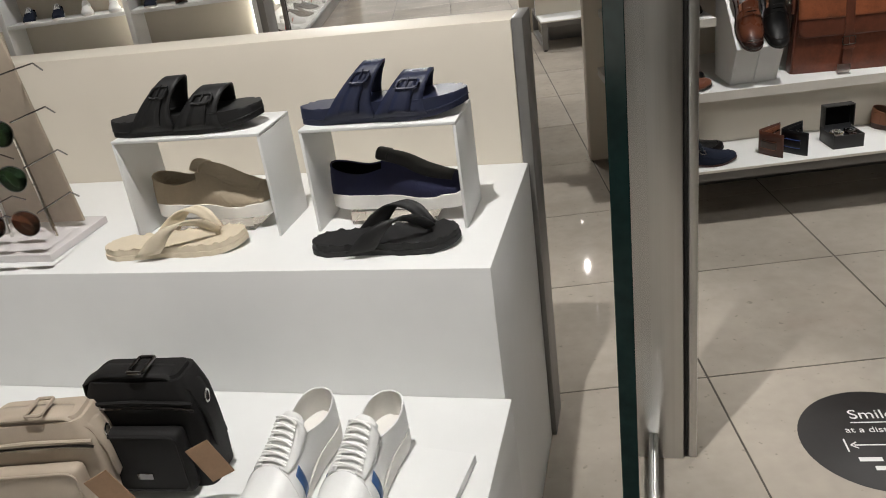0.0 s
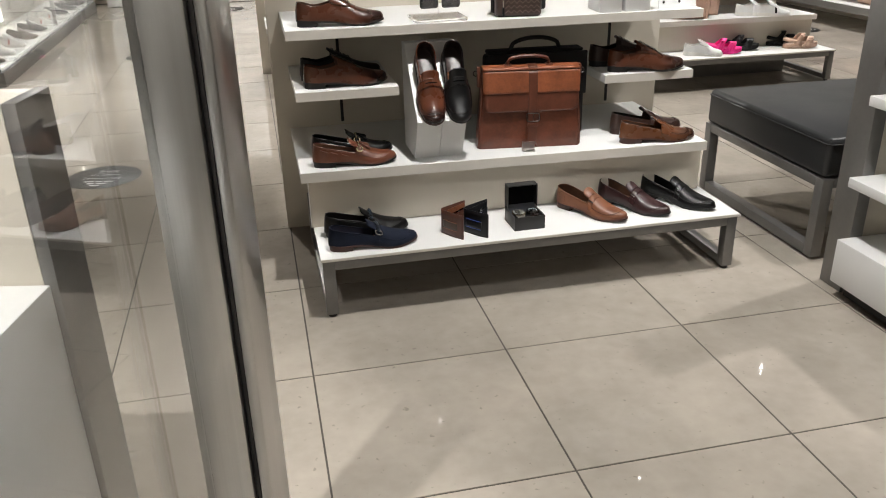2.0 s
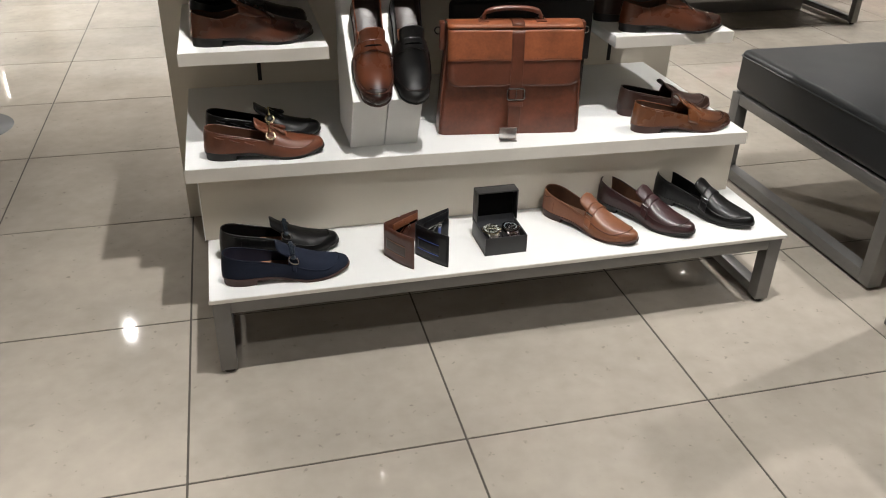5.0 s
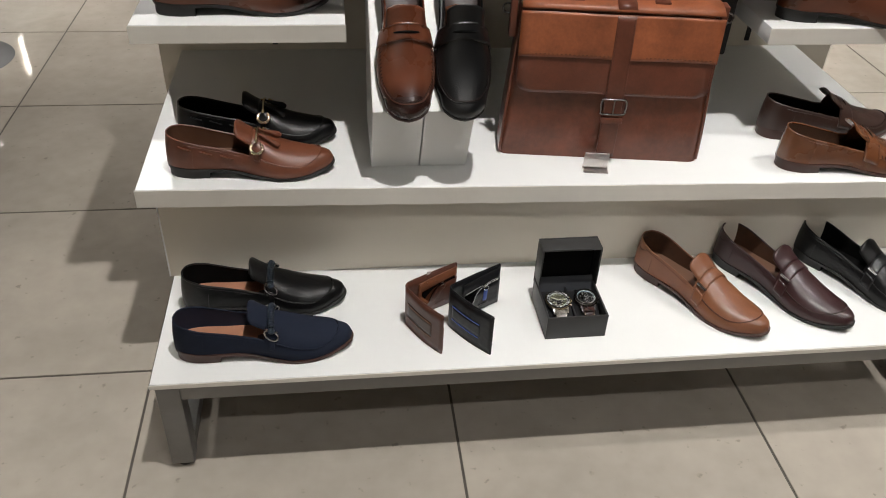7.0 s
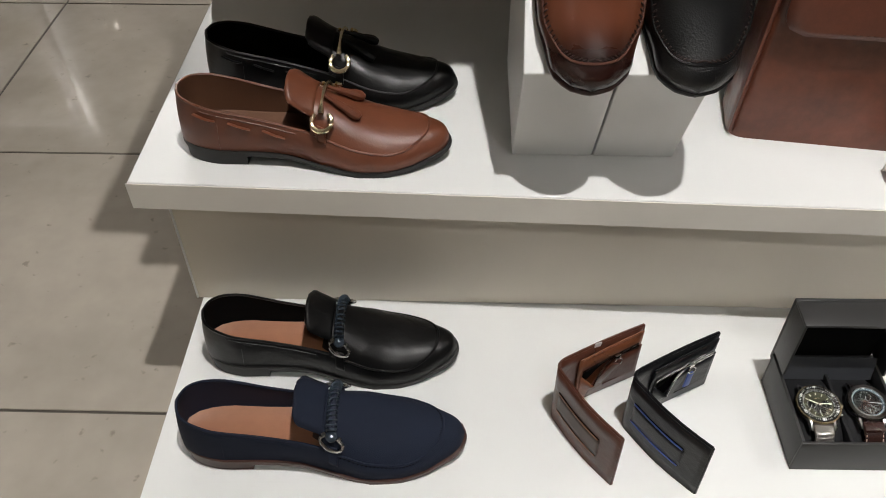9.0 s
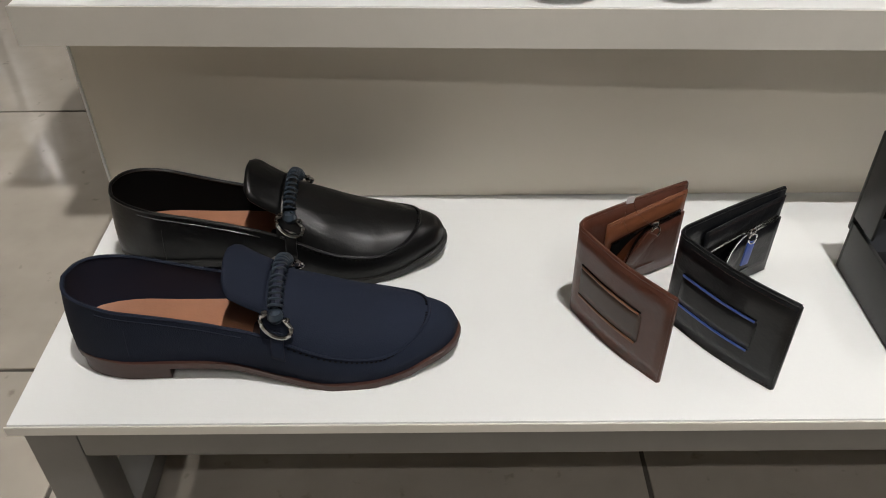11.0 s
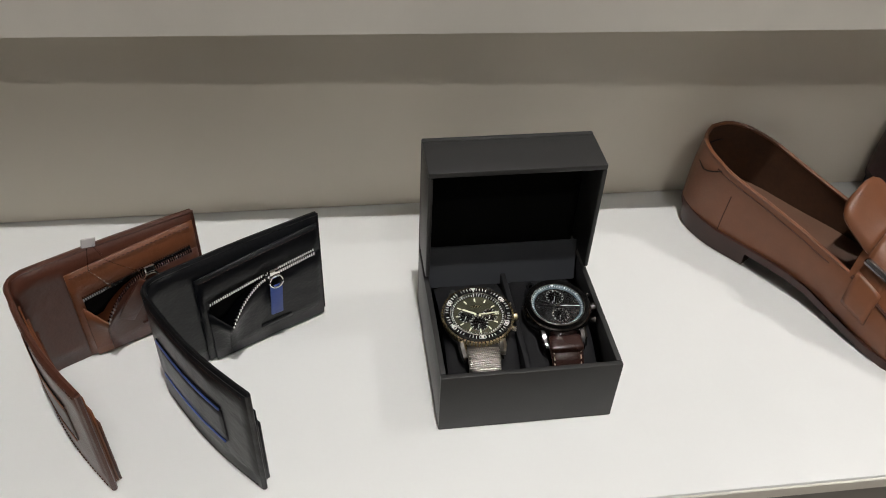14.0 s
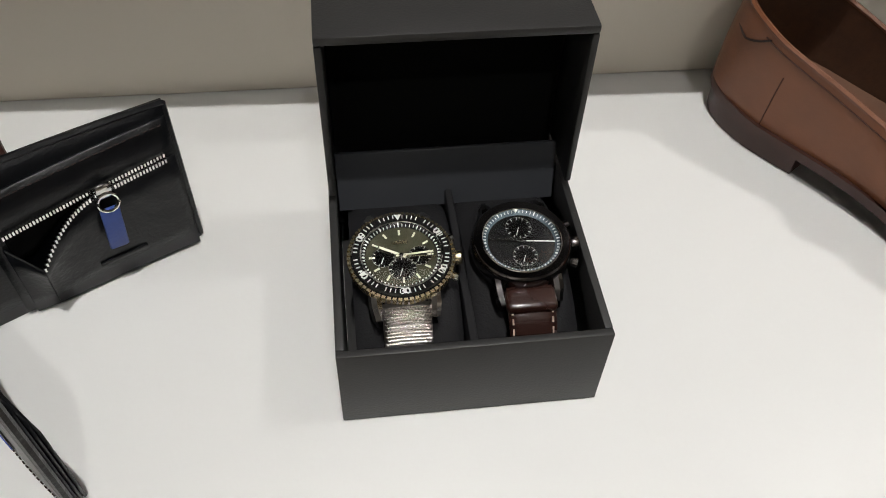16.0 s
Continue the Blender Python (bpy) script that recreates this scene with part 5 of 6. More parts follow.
def watch(cx, cy, z, label, r, case_m, bezel_m, dial_m, ring_m, strap_m, crown_m, subs, numbered, tilt=4):
    ob = thing("watch", BX @ pose(cx, cy, z, tilt, 0, 0), label, "wristwatch", "watches in the box")
    N = 64
    part("case", lathe([(0, -0.008), (r * 0.86, -0.008), (r * 0.97, -0.006), (r, -0.002), (r * 0.98, 0.0005), (r * 0.90, 0.0012)], N), case_m, ob, "polished metal case")
    bez = part("bezel", lathe([(r * 0.985, 0.0006), (r * 0.97, 0.0026), (r * 0.93, 0.0034), (r * 0.80, 0.0030), (r * 0.765, 0.0020)], N), bezel_m, ob, "watch bezel")
    dial = part("dial", lathe([(0, 0.0006), (r * 0.78, 0.0006)], N), dial_m, ob, "watch dial")
    part("rehaut", lathe([(r * 0.80, 0.0026), (r * (0.69 if numbered else 0.66), 0.0009)], N), ring_m, dial, "minute ring")
    part("inner_ring", ring((0, 0, 0.0030), r * 0.775, 0.00045, (0, 0, 1), n=64), CHROME, bez, "bright inner ring")
    # teeth of the turning bezel
    if numbered:
        kn = bmesh.new()
        for i in range(60):
            a = radians(6 * i)
            block(-0.0006, -0.0008, -0.0014, 0.0009, 0.0008, 0.0020, 0, bm=kn, m=pose(r * math.cos(a), r * math.sin(a), 0, 0, 0, 6 * i))
        part("coin_edge", kn, GOLD, bez, "coppery knurled edge", smooth=False)
    mk = bmesh.new()
    for i in range(60):
        a, big = 6 * i, i % 5 == 0
        r0, r1 = r * 0.70, r * (0.745 if not big else 0.765)
        block(r0, -0.00009 - 0.00012 * big, 0.0010, r1, 0.00009 + 0.00012 * big, 0.0022, 0, bm=mk, m=pose(0, 0, 0, 0, 0, a))
        if numbered and i % 10 != 0 and i % 5 != 0:
            block(r * 0.84, -0.00018, 0.0033, r * 0.92, 0.00018, 0.0036, 0, bm=mk, m=pose(0, 0, 0, 0, 0, a))
        elif numbered and i % 10 != 0:
            block(r * 0.82, -0.0004, 0.0033, r * 0.925, 0.0004, 0.0036, 0, bm=mk, m=pose(0, 0, 0, 0, 0, a))
    part("minute_marks", mk, PRINT_W, dial, smooth=False)
    hm = bmesh.new()
    for i in range(12):
        if not numbered and i % 3 == 0:
            continue
        block(r * 0.50, -0.0004, 0.0007, r * 0.62, 0.0004, 0.0012, 0.0001, 1, bm=hm, m=pose(0, 0, 0, 0, 0, 30 * i))
    part("hour_marks", hm, LUME if numbered else GUNMETAL, dial, smooth=False)
    if numbered:
        for txt, a in (("10", 30), ("20", -30), ("30", -90), ("40", -150), ("50", 150)):
            writing("numeral", txt, 0.0042, PRINT_W, bez, pose(r * 0.875 * math.cos(radians(a)), r * 0.875 * math.sin(radians(a)), 0.0034, 0, 0, a + 90))
        part("zero_mark", prism([(-0.0016, -0.0012), (0.0016, -0.0012), (0, 0.0018)][::1], 0.0033, 0.0036, m=pose(0, r * 0.875, 0, 0, 0, 180)), PRINT_W, bez, smooth=False)
        part("maker_mark", block(-0.0032, r * 0.30, 0.0007, 0.0032, r * 0.36, 0.0009, 0), GOLD, dial, smooth=False)
    else:
        part("zero_mark", prism([(-0.0014, 0.0), (0.0014, 0.0), (0, -0.002)][::-1], 0.0022, 0.0025, m=pose(0, r * 0.77, 0)), PRINT_W, bez, smooth=False)
        for txt, a in (("2", 30), ("3", 0), ("4", -30), ("8", -150), ("9", 180), ("10", 150)):
            writing("numeral", txt, 0.0042, DARKCHROME, dial, pose(r * 0.56 * math.cos(radians(a)), r * 0.56 * math.sin(radians(a)), 0.0008))
    for dx, dy, sr in subs:
        sub = part("subdial", lathe([(0, 0.00075), (r * sr * 0.82, 0.00075), (r * sr * 0.86, 0.0010), (r * sr, 0.0010), (r * sr, 0.0006)], 32, m=pose(dx * r, dy * r, 0)), GUNMETAL, dial, "small chronograph subdial")
        ticks = bmesh.new()
        for i in range(12):
            block(r * sr * 0.80, -0.00007, 0.0009, r * sr * 0.97, 0.00007, 0.0012, 0, bm=ticks, m=pose(dx * r, dy * r, 0, 0, 0, 30 * i))
        block(0, -0.00012, 0.0011, r * sr * 0.7, 0.00012, 0.0013, 0, bm=ticks, m=pose(dx * r, dy * r, 0, 0, 0, 250))
        part("subdial_rim", ring((dx * r, dy * r, 0.0011), r * sr, 0.00016, (0, 0, 1), n=32), CHROME, sub)
        part("subdial_marks", ticks, PRINT_W, sub, smooth=False)
    for length, width, a, mt in ((0.46, 0.0011, 152, LUME if numbered else CHROME), (0.62, 0.0008, 4 if numbered else 170, LUME if numbered else CHROME), (0.66, 0.0003, -8 if numbered else -6, GOLD if numbered else PRINT_W)):
        part("hand", block(-r * 0.1, -width / 2, 0.0015, r * length, width / 2, 0.0018, 0, m=pose(0, 0, 0, 0, 0, a)), mt, dial, "watch pointer", smooth=False)
    part("hub", lathe([(0, 0.0021), (0.0009, 0.002), (0.001, 0.0014)], 14), CHROME, dial)
    cr = part("crystal", lathe([(0, 0.0031), (r * 0.5, 0.0030), (r * 0.78, 0.0026), (r * 0.78, 0.0023), (0, 0.0027)], N), GLASS, ob, "clear watch crystal")
    cr.visible_shadow = False
    part("crown", lathe([(0, 0.0), (0.0028, 0.0), (0.0032, 0.0008), (0.0032, 0.0036), (0.0026, 0.0042), (0, 0.0042)], 18, m=pose(r * 0.99, 0, -0.003) @ pose(0, 0, 0, 0, 90, 0)), crown_m, ob, "knurled crown")
    for dy in (-0.0095, 0.0095):
        part("pusher", lathe([(0, 0), (0.0016, 0), (0.0021, 0.0018), (0.0021, 0.003), (0, 0.003)], 14, m=pose(r * 0.93, dy, -0.003, 0, 90, math.degrees(math.atan2(dy, r)))), case_m, ob, "chronograph pusher")
    for sx in (-1, 1):
        for sy in (-1, 1):
            lug = [Vector((sx * (r * 0.56), sy * r * 0.72, -0.003)), Vector((sx * r * 0.56, sy * r * 0.98, -0.0035)), Vector((sx * r * 0.535, sy * r * 1.17, -0.0065)), Vector((sx * r * 0.53, sy * r * 1.22, -0.0095))]
            part("lug", tube(lug, [0.0030, 0.0030, 0.0026, 0.0016], 8, flat=1.0), case_m, ob)
    for sy in (-1, 1):
        rows = []
        hw = r * 0.46
        for i in range(13):
            t = i / 12
            y = r * 0.94 + t * 0.026
            zz = -0.0035 - 0.002 * t - (0.022 * t ** 2.4 if sy < 0 else 0.034 * t ** 1.1)
            rows.append([Vector((u * hw * (1 - 0.06 * t), sy * y, zz - 0.0008 * u * u)) for u in (-1, -0.6, 0, 0.6, 1)])
        s = part("strap", grid(rows), strap_m, ob, "woven steel mesh band" if strap_m is MESHBAND else "oxblood stitched leather strap", thick=0.0024 if strap_m is MESHBAND else 0.0036)
        if strap_m is MESHBAND and sy < 0:
            wires = bmesh.new()
            at = lambda u, t: Vector((u * hw * (1 - 0.06 * t), -(r * 0.94 + t * 0.026), -0.0035 - 0.002 * t - 0.022 * t ** 2.4 - 0.0008 * u * u + 0.0014))
            for i in range(22):
                for j in range(14):
                    u, t = -0.93 + 1.86 * (j + 0.5 * (i % 2)) / 14, 0.10 + 0.88 * i / 22
                    tube([at(u, t), at(u + 0.066, t + 0.020) + Vector((0, 0, 0.0003)), at(u + 0.132, t + 0.001)], 0.00036, 4, bm=wires)
            tagged(part("wire_weave", wires, MESHWIRE, s, "bright woven steel wires"), kind="stuff")
        if strap_m is not MESHBAND and sy < 0:
            part("strap_keeper", block(-hw * 1.06, -(r * 0.94 + 0.0115), -0.0075, hw * 1.06, -(r * 0.94 + 0.0005), -0.0012, 0.0022, 3), strap_m, s, "raised leather lip at the lugs")
            st = bmesh.new()
            for sx in (-1, 1):
                for i in range(7):
                    t0, t1 = 0.14 + 0.12 * i, 0.14 + 0.12 * i + 0.07
                    P = lambda t: Vector((sx * hw * 0.86 * (1 - 0.06 * t), sy * (r * 0.94 + t * 0.026), -0.0035 - 0.002 * t - 0.022 * t ** 2.4 + 0.0019))
                    tube([P(t0), P(t1)], 0.0004, 5, bm=st)
            for i in range(5):
                u0 = -0.8 + 0.36 * i
                tube([(hw * u0, sy * (r * 0.94 + 0.0034), -0.0021), (hw * (u0 + 0.2), sy * (r * 0.94 + 0.0034), -0.0021)], 0.0004, 5, bm=st)
            part("stitching", st, THREAD_LT, s, "pale stitching")
    return ob


watch(0.0297, 0.0478, 0.0500, "steel chronograph watch with black numbered bezel and mesh band", 0.0222, CHROME, BEZEL, DIAL_Y, DIAL, MESHBAND, GOLD, ((-0.34, -0.02, 0.22), (0.36, -0.02, 0.22), (0.0, -0.30, 0.26)), True)
watch(0.0822, 0.0508, 0.0500, "black chronograph watch with slate ring and oxblood strap", 0.0222, GUNMETAL, GUNMETAL, DIAL, RING_BL, STRAP_BR, GUNMETAL, ((0.0, 0.34, 0.26), (0.02, -0.34, 0.24)), False)


# ---- briefcase ----
def stitches(path, r, mat, parent, name="stitching", step=2):
    bm = bmesh.new()
    for i in range(0, len(path) - 1, step):
        tube([path[i], path[i + 1]], r, 4, bm=bm)
    part(name, bm, mat, parent)


def briefcase():
    ang = math.degrees(math.atan2(3.112 - 3.166, 1.722 - 1.334))
    b = thing("briefcase", pose(1.334, 3.166, S2, 0, 0, ang), "chestnut and rust leather briefcase with front strap and buckle", "briefcase")
    W, T, H = 0.392, 0.085, 0.285
    rows = []
    for i in range(13):
        t = i / 12
        z = H * t
        x0 = 0.004 + 0.020 * t ** 1.4
        d0 = -0.004 * math.sin(math.pi * t) + 0.012 * t ** 2
        rr = 0.018
        out = rounded(x0, d0, W - x0, T - 0.012 * t, rr, 4)
        rows.append([Vector((x, y, z + 0.004 * math.sin(x * 23) * (1 if 0 < i < 12 else 0))) for x, y in out])
    bm = grid(rows, False, True)
    bm.verts.ensure_lookup_table()
    n = len(rows[0])
    bm.faces.new([bm.verts[j] for j in range(n)][::-1])
    bm.faces.new([bm.verts[12 * n + j] for j in range(n)])
    body = part("body", bm, BAG_LOW, b, "waxed chestnut leather body", angle=60)
    for x in (0.007, W - 0.007):
        part("edge_piping", tube([(x + (0.020 * t ** 1.4 if x < 0.1 else -0.020 * t ** 1.4), 0.004 - 0.004 * math.sin(math.pi * t) + 0.012 * t ** 2, 0.006 + (H - 0.01) * t) for t in [i / 14 for i in range(15)]], 0.0028, 6), BAG_STR, body)
    # flap: over the top and down the front, in two leathers
    def flap(z0, z1, x0, x1, off, corner=0.0, y_of=None):
        rows = []
        for i in range(15):
            t = i / 14
            z = z1 + (z0 - z1) * t
            cut = 0.0
            if corner and z - z0 < corner:
                cut = corner - math.sqrt(max(0, corner ** 2 - (corner - (z - z0)) ** 2))
            row = []
            for j in range(19):
                u = j / 18
                x = x0 + cut + (x1 - x0 - 2 * cut) * u
                row.append(Vector((x, -0.006 - off - 0.004 * math.sin(math.pi * z / H) + 0.012 * (z / H) ** 2 + 0.0015 * math.sin(x * 31 + z * 20), z)))
            rows.append(row)
        return grid(rows)
    x0, x1 = 0.024, W - 0.018
    low = part("flap_lower", flap(0.138, 0.222, x0, x1, 0.003, 0.022), BAG_STR, b, "smooth chestnut flap border", thick=0.004)
    up = part("flap_upper", flap(0.205, H - 0.002, x0 - 0.001, x1 + 0.001, 0.0060), BAG_TOP, b, "rust nubuck flap", thick=0.004)
    top = []
    for i in range(11):
        t = i / 10
        y = 0.0008 - 0.0 + (T - 0.01) * t
        top.append([Vector((x0 + (x1 - x0) * j / 12, y - 0.0006, H + 0.003 + 0.010 * math.sin(math.pi * min(1, t * 1.05)) ** 0.6)) for j in range(13)])
    part("flap_top", grid(top), BAG_TOP, b, "rust nubuck flap top", thick=0.004)
    yy = lambda z, o: -0.006 - o - 0.004 * math.sin(math.pi * z / H) + 0.012 * (z / H) ** 2
    stitches([(x0 + 0.006 + (x1 - x0 - 0.012) * i / 90, yy(0.211, 0.0086), 0.211) for i in range(91)], 0.0005, THREAD_BR, up)
    stitches([(x0 + 0.028 + (x1 - x0 - 0.056) * i / 90, yy(0.143, 0.0058), 0.143) for i in range(91)], 0.0005, THREAD_BR, low)
    for xx in (x0 + 0.005, x1 - 0.005):
        stitches([(xx, yy(0.165 + 0.05 * i / 20, 0.0058), 0.165 + 0.045 * i / 20) for i in range(21)], 0.0005, THREAD_BR, low)
    # centre strap with buckle
    cx = 0.205
    rows = [[Vector((cx + w, yy(z, 0.0092 if z > 0.14 else 0.006), z)) for w in (-0.0165, -0.0155, 0, 0.0155, 0.0165)] for z in [0.012 + (H - 0.014) * i / 24 for i in range(25)]]
    strap = part("centre_strap", grid(rows), BAG_STR, b, "chestnut centre strap", thick=0.003)
    rows = [[Vector((cx + w, 0.002 + (T - 0.02) * i / 8, H + 0.0065 + 0.010 * math.sin(math.pi * min(1, i / 8 * 1.05)) ** 0.6)) for w in (-0.0165, 0, 0.0165)] for i in range(9)]
    part("strap_top", grid(rows), BAG_STR, strap, thick=0.003)
    for sx in (-1, 1):
        stitches([(cx + sx * 0.0135, yy(z, 0.0112), z) for z in [0.15 + 0.145 * i / 60 for i in range(61)]], 0.0005, THREAD_BR, strap)
    zc = 0.118
    buckle = part("buckle", tube([(cx + dx, yy(zc, 0.0115), zc + dz) for dx, dz in rounded(-0.0225, -0.0150, 0.0225, 0.0150, 0.005, 3)], 0.0021, 8, True), GUNMETAL, strap, "gunmetal frame buckle")
    part("buckle_pin", tube([(cx, yy(zc, 0.0135), zc + 0.014), (cx, yy(zc, 0.0145), zc - 0.015)], 0.0013, 6), GUNMETAL, strap)
    part("keeper", block(cx - 0.020, yy(zc, 0.0125), zc - 0.034, cx + 0.020, yy(zc, 0.009), zc - 0.022, 0.001), BAG_STR, strap, "leather keeper loop")
    # top handle
    hp = []
    for i in range(21):
        t = i / 20
        a = math.pi * t
        hp.append(Vector((cx - 0.012 - 0.075 * math.cos(a) * (1 if abs(math.cos(a)) < 0.9 else 1), 0.034, H + 0.012 + 0.034 * math.sin(a) ** 0.45)))
    part("handle", tube(hp, [0.005] * 3 + [0.0085] * 15 + [0.005] * 3, 10, flat=0.8), BAG_STR, b, "rolled leather grip")
    for i in (0, -1):
        part("handle_tab", block(hp[i].x - 0.014, 0.018, H + 0.0105, hp[i].x + 0.014, 0.050, H + 0.0165, 0.002), BAG_STR, b)
        part("handle_ring", ring((hp[i].x, 0.034, H + 0.020), 0.0075, 0.0018, (0, 1, 0)), GUNMETAL, b, "gunmetal ring")
    for x, s in ((0.012, -1), (W - 0.012, 1)):
        part("side_tab", block(x - 0.006, 0.022, H - 0.06, x + 0.006, 0.050, H + 0.012, 0.002), BAG_STR, b)
        part("side_ring", ring((x + 0.010 * s, 0.036, H - 0.012), 0.009, 0.0018, (0.2, 1, 0)), GUNMETAL, b, "gunmetal side ring")


briefcase()

clip = thing("price_clip", pose(1.489, 3.098, S2, 0, 0, -8), "clear acrylic price clip in front of the briefcase", "price holder")
part("plate", block(0.0, 0.006, 0.0005, 0.046, 0.0085, 0.034, 0.0006, 1, m=pose(0, 0, 0, 8)), HAZE, clip, smooth=False)
part("foot", block(0.0, -0.012, 0.0003, 0.046, 0.010, 0.0025, 0.0006, 1), HAZE, clip, smooth=False)

dark_bag = thing("briefcase", pose(1.40, 3.275, S2, 0, 0, -3), "black nylon briefcase standing behind a brown one", "briefcase")
body = part("body", block(0.0, 0.0, 0.0, 0.385, 0.075, 0.318, 0.016, 3), NYLON, dark_bag)
part("flap", block(-0.004, -0.008, 0.16, 0.389, 0.002, 0.322, 0.004), NYLON, dark_bag)
part("top_edge", block(0.01, 0.004, 0.3185, 0.375, 0.07, 0.332, 0.006), NYLON, dark_bag)
part("handle", tube([(0.10 + 0.19 * t, 0.035, 0.330 + 0.042 * math.sin(math.pi * t) ** 0.35) for t in [i / 20 for i in range(21)]], 0.008, 8), BLACK_L, dark_bag, "black leather grip")


# ---- top shelf ----
def sunglasses(m, label, lens, frame_m, shape="square", group="sunglasses", w=0.062, h=0.046):
    ob = thing("sunglasses", m, label, "sunglasses", group)
    for s in (-1, 1):
        if shape == "square":
            out = [(s * (0.008 + w * 0.5) + x, z) for x, z in rounded(-w / 2, -h / 2, w / 2, h / 2, 0.008, 3)]
        else:
            out = [(s * (0.008 + w * 0.5) + w / 2 * math.cos(a) * (1 + 0.06 * math.sin(a)), h / 2 * math.sin(a) * (1.08 if math.sin(a) < 0 else 0.92)) for a in [2 * math.pi * i / 28 for i in range(28)]]
        rim = part("rim", tube([(x, 0.0, z) for x, z in out], 0.0022 if shape == "square" else 0.0012, 6, True), frame_m, ob)
        bm = bmesh.new()
        bm.faces.new([bm.verts.new((x, 0.0006, z)) for x, z in out])
        part("lens", bm, lens, rim, "tinted lens", thick=0.0018)
        part("temple", tube([(s * (w + 0.009), 0.001, h * 0.34), (s * (w + 0.011), 0.05, h * 0.34), (s * (w + 0.008), 0.11, h * 0.30), (s * (w + 0.004), 0.138, -h * 0.1)], 0.0016, 6), frame_m, ob, "side temple")
    part("bridge", tube([(-0.010, 0, h * 0.25), (0, -0.002, h * 0.34), (0.010, 0, h * 0.25)], 0.0018, 6), frame_m, ob)
    if shape == "square":
        part("brow_bar", block(-w - 0.012, -0.002, h * 0.44, w + 0.012, 0.003, h * 0.56, 0.001), frame_m, ob, "straight brow bar")
    return ob


tray = thing("display_tray", pose(1.125, 3.19, S4), "clear acrylic tray with small stand on the top shelf", "display tray")
part("slab", block(0.0, 0.0, 0.0, 0.185, 0.15, 0.012, 0.001, 1), ACRYLIC, tray, smooth=False)
part("stem", tube([(0.092, 0.05, 0.012), (0.092, 0.055, 0.05), (0.085, 0.05, 0.062)], 0.003, 8), ACRYLIC, tray)
sunglasses(pose(1.222, 3.235, S4 + 0.066, 0, 0, 0), "black square sunglasses on a clear stand", TINT, GASKET)


def patterned_bag():
    b = thing("shoulder_bag", pose(1.42, 3.215, S4, 0, 0, -8), "brown zigzag patterned crossbody bag with front zip", "shoulder bag")
    bag = part("body", block(0.0, 0.0, 0.0, 0.165, 0.075, 0.20, 0.014, 3), MONO, b, "brown coated canvas")
    for r in range(11):
        z = 0.014 + 0.0165 * r
        zig = []
        for i in range(13):
            zig.append((0.034 + 0.122 * i / 12, -0.0008, z + (0.010 if i % 2 else 0.0)))
        part("zigzag", tube(zig, 0.0016, 4, flat=1.0), MONO_LT, bag)
    part("zip", tube([(0.026, -0.001, 0.006), (0.026, -0.001, 0.19)], 0.0024, 6), CHROME, b, "front zip")
    part("zip_pull", block(0.022, -0.005, -0.0 + 0.004, 0.030, -0.001, 0.035, 0.001), BLACK_L, b)
    part("strap", tube([(-0.004, 0.05, 0.01), (-0.006, 0.05, 0.12), (0.04, 0.05, 0.215), (0.13, 0.05, 0.215), (0.172, 0.05, 0.12)], 0.008, 6, flat=0.4), BLACK_L, b, "black shoulder strap")
    part("back_pocket", block(0.01, 0.078, 0.012, 0.195, 0.115, 0.21, 0.01), BLACK_L, b)


patterned_bag()
for x, w, hh in ((1.80, 0.085, 0.17), (1.90, 0.095, 0.19)):
    bl = thing("riser", pose(x, 3.19, S4, 0, 0, -4), "plain white square display block on the top shelf", "display riser", "white blocks")
    part("block", block(0, 0, 0, w, 0.13, hh, 0.003), WHITE, bl)
sign = thing("sign_card", pose(2.045, 3.215, S4, 0, 0, 3), "small white printed card sign with product pictures", "sign")
part("card", block(0.0, 0.0, 0.0, 0.155, 0.004, 0.11, 0.0006, 1, m=pose(0, 0, 0, -12)), PAPER, sign, smooth=False)
for i in range(3):
    part("printed_picture", block(0.05 + 0.024 * i, -0.0014, 0.062 + 0.008 * i, 0.072 + 0.024 * i, -0.0006, 0.078 + 0.008 * i, 0, m=pose(0, 0, 0, -12)), BLACK_L, sign, "dark printed picture", smooth=False)
for i in range(2):
    part("printed_dot", lathe([(0, 0.0), (0.005, 0.0)], 16, m=pose(0, 0, 0, -12) @ pose(0.02 + 0.065 * i, -0.0016, 0.022, 90)), GASKET, sign)


# ---- window display ----
def on_podium(u, v, z, turn=0):
    return DS @ pose(u, v, z, 0, 0, turn)


P2, P1 = 0.7374, 0.4784


def bridge_riser(u0, u1, v0, v1, h, label):
    ob = thing("riser", on_podium(u0, v0, P2), label, "display riser", "bridge risers")
    w, d, t = u1 - u0, v1 - v0, 0.006
    part("top", block(0, 0, h - t, w, d, h, 0.001), WHITE, ob)
    part("side", block(0, 0.0005, 0, t, d - 0.0005, h - t - 0.0002, 0.001), WHITE, ob)
    part("side", block(w - t, 0.0005, 0, w, d - 0.0005, h - t - 0.0002, 0.001), WHITE, ob)
    inner = thing("riser", on_podium(u0 + 0.06, v0 + 0.03, P2), "small clear acrylic block under a slip-on shoe", "display riser", "acrylic blocks")
    part("block", block(0, 0, 0, w - 0.13, d - 0.05, 0.026, 0.001, 1), ACRYLIC, inner, smooth=False)


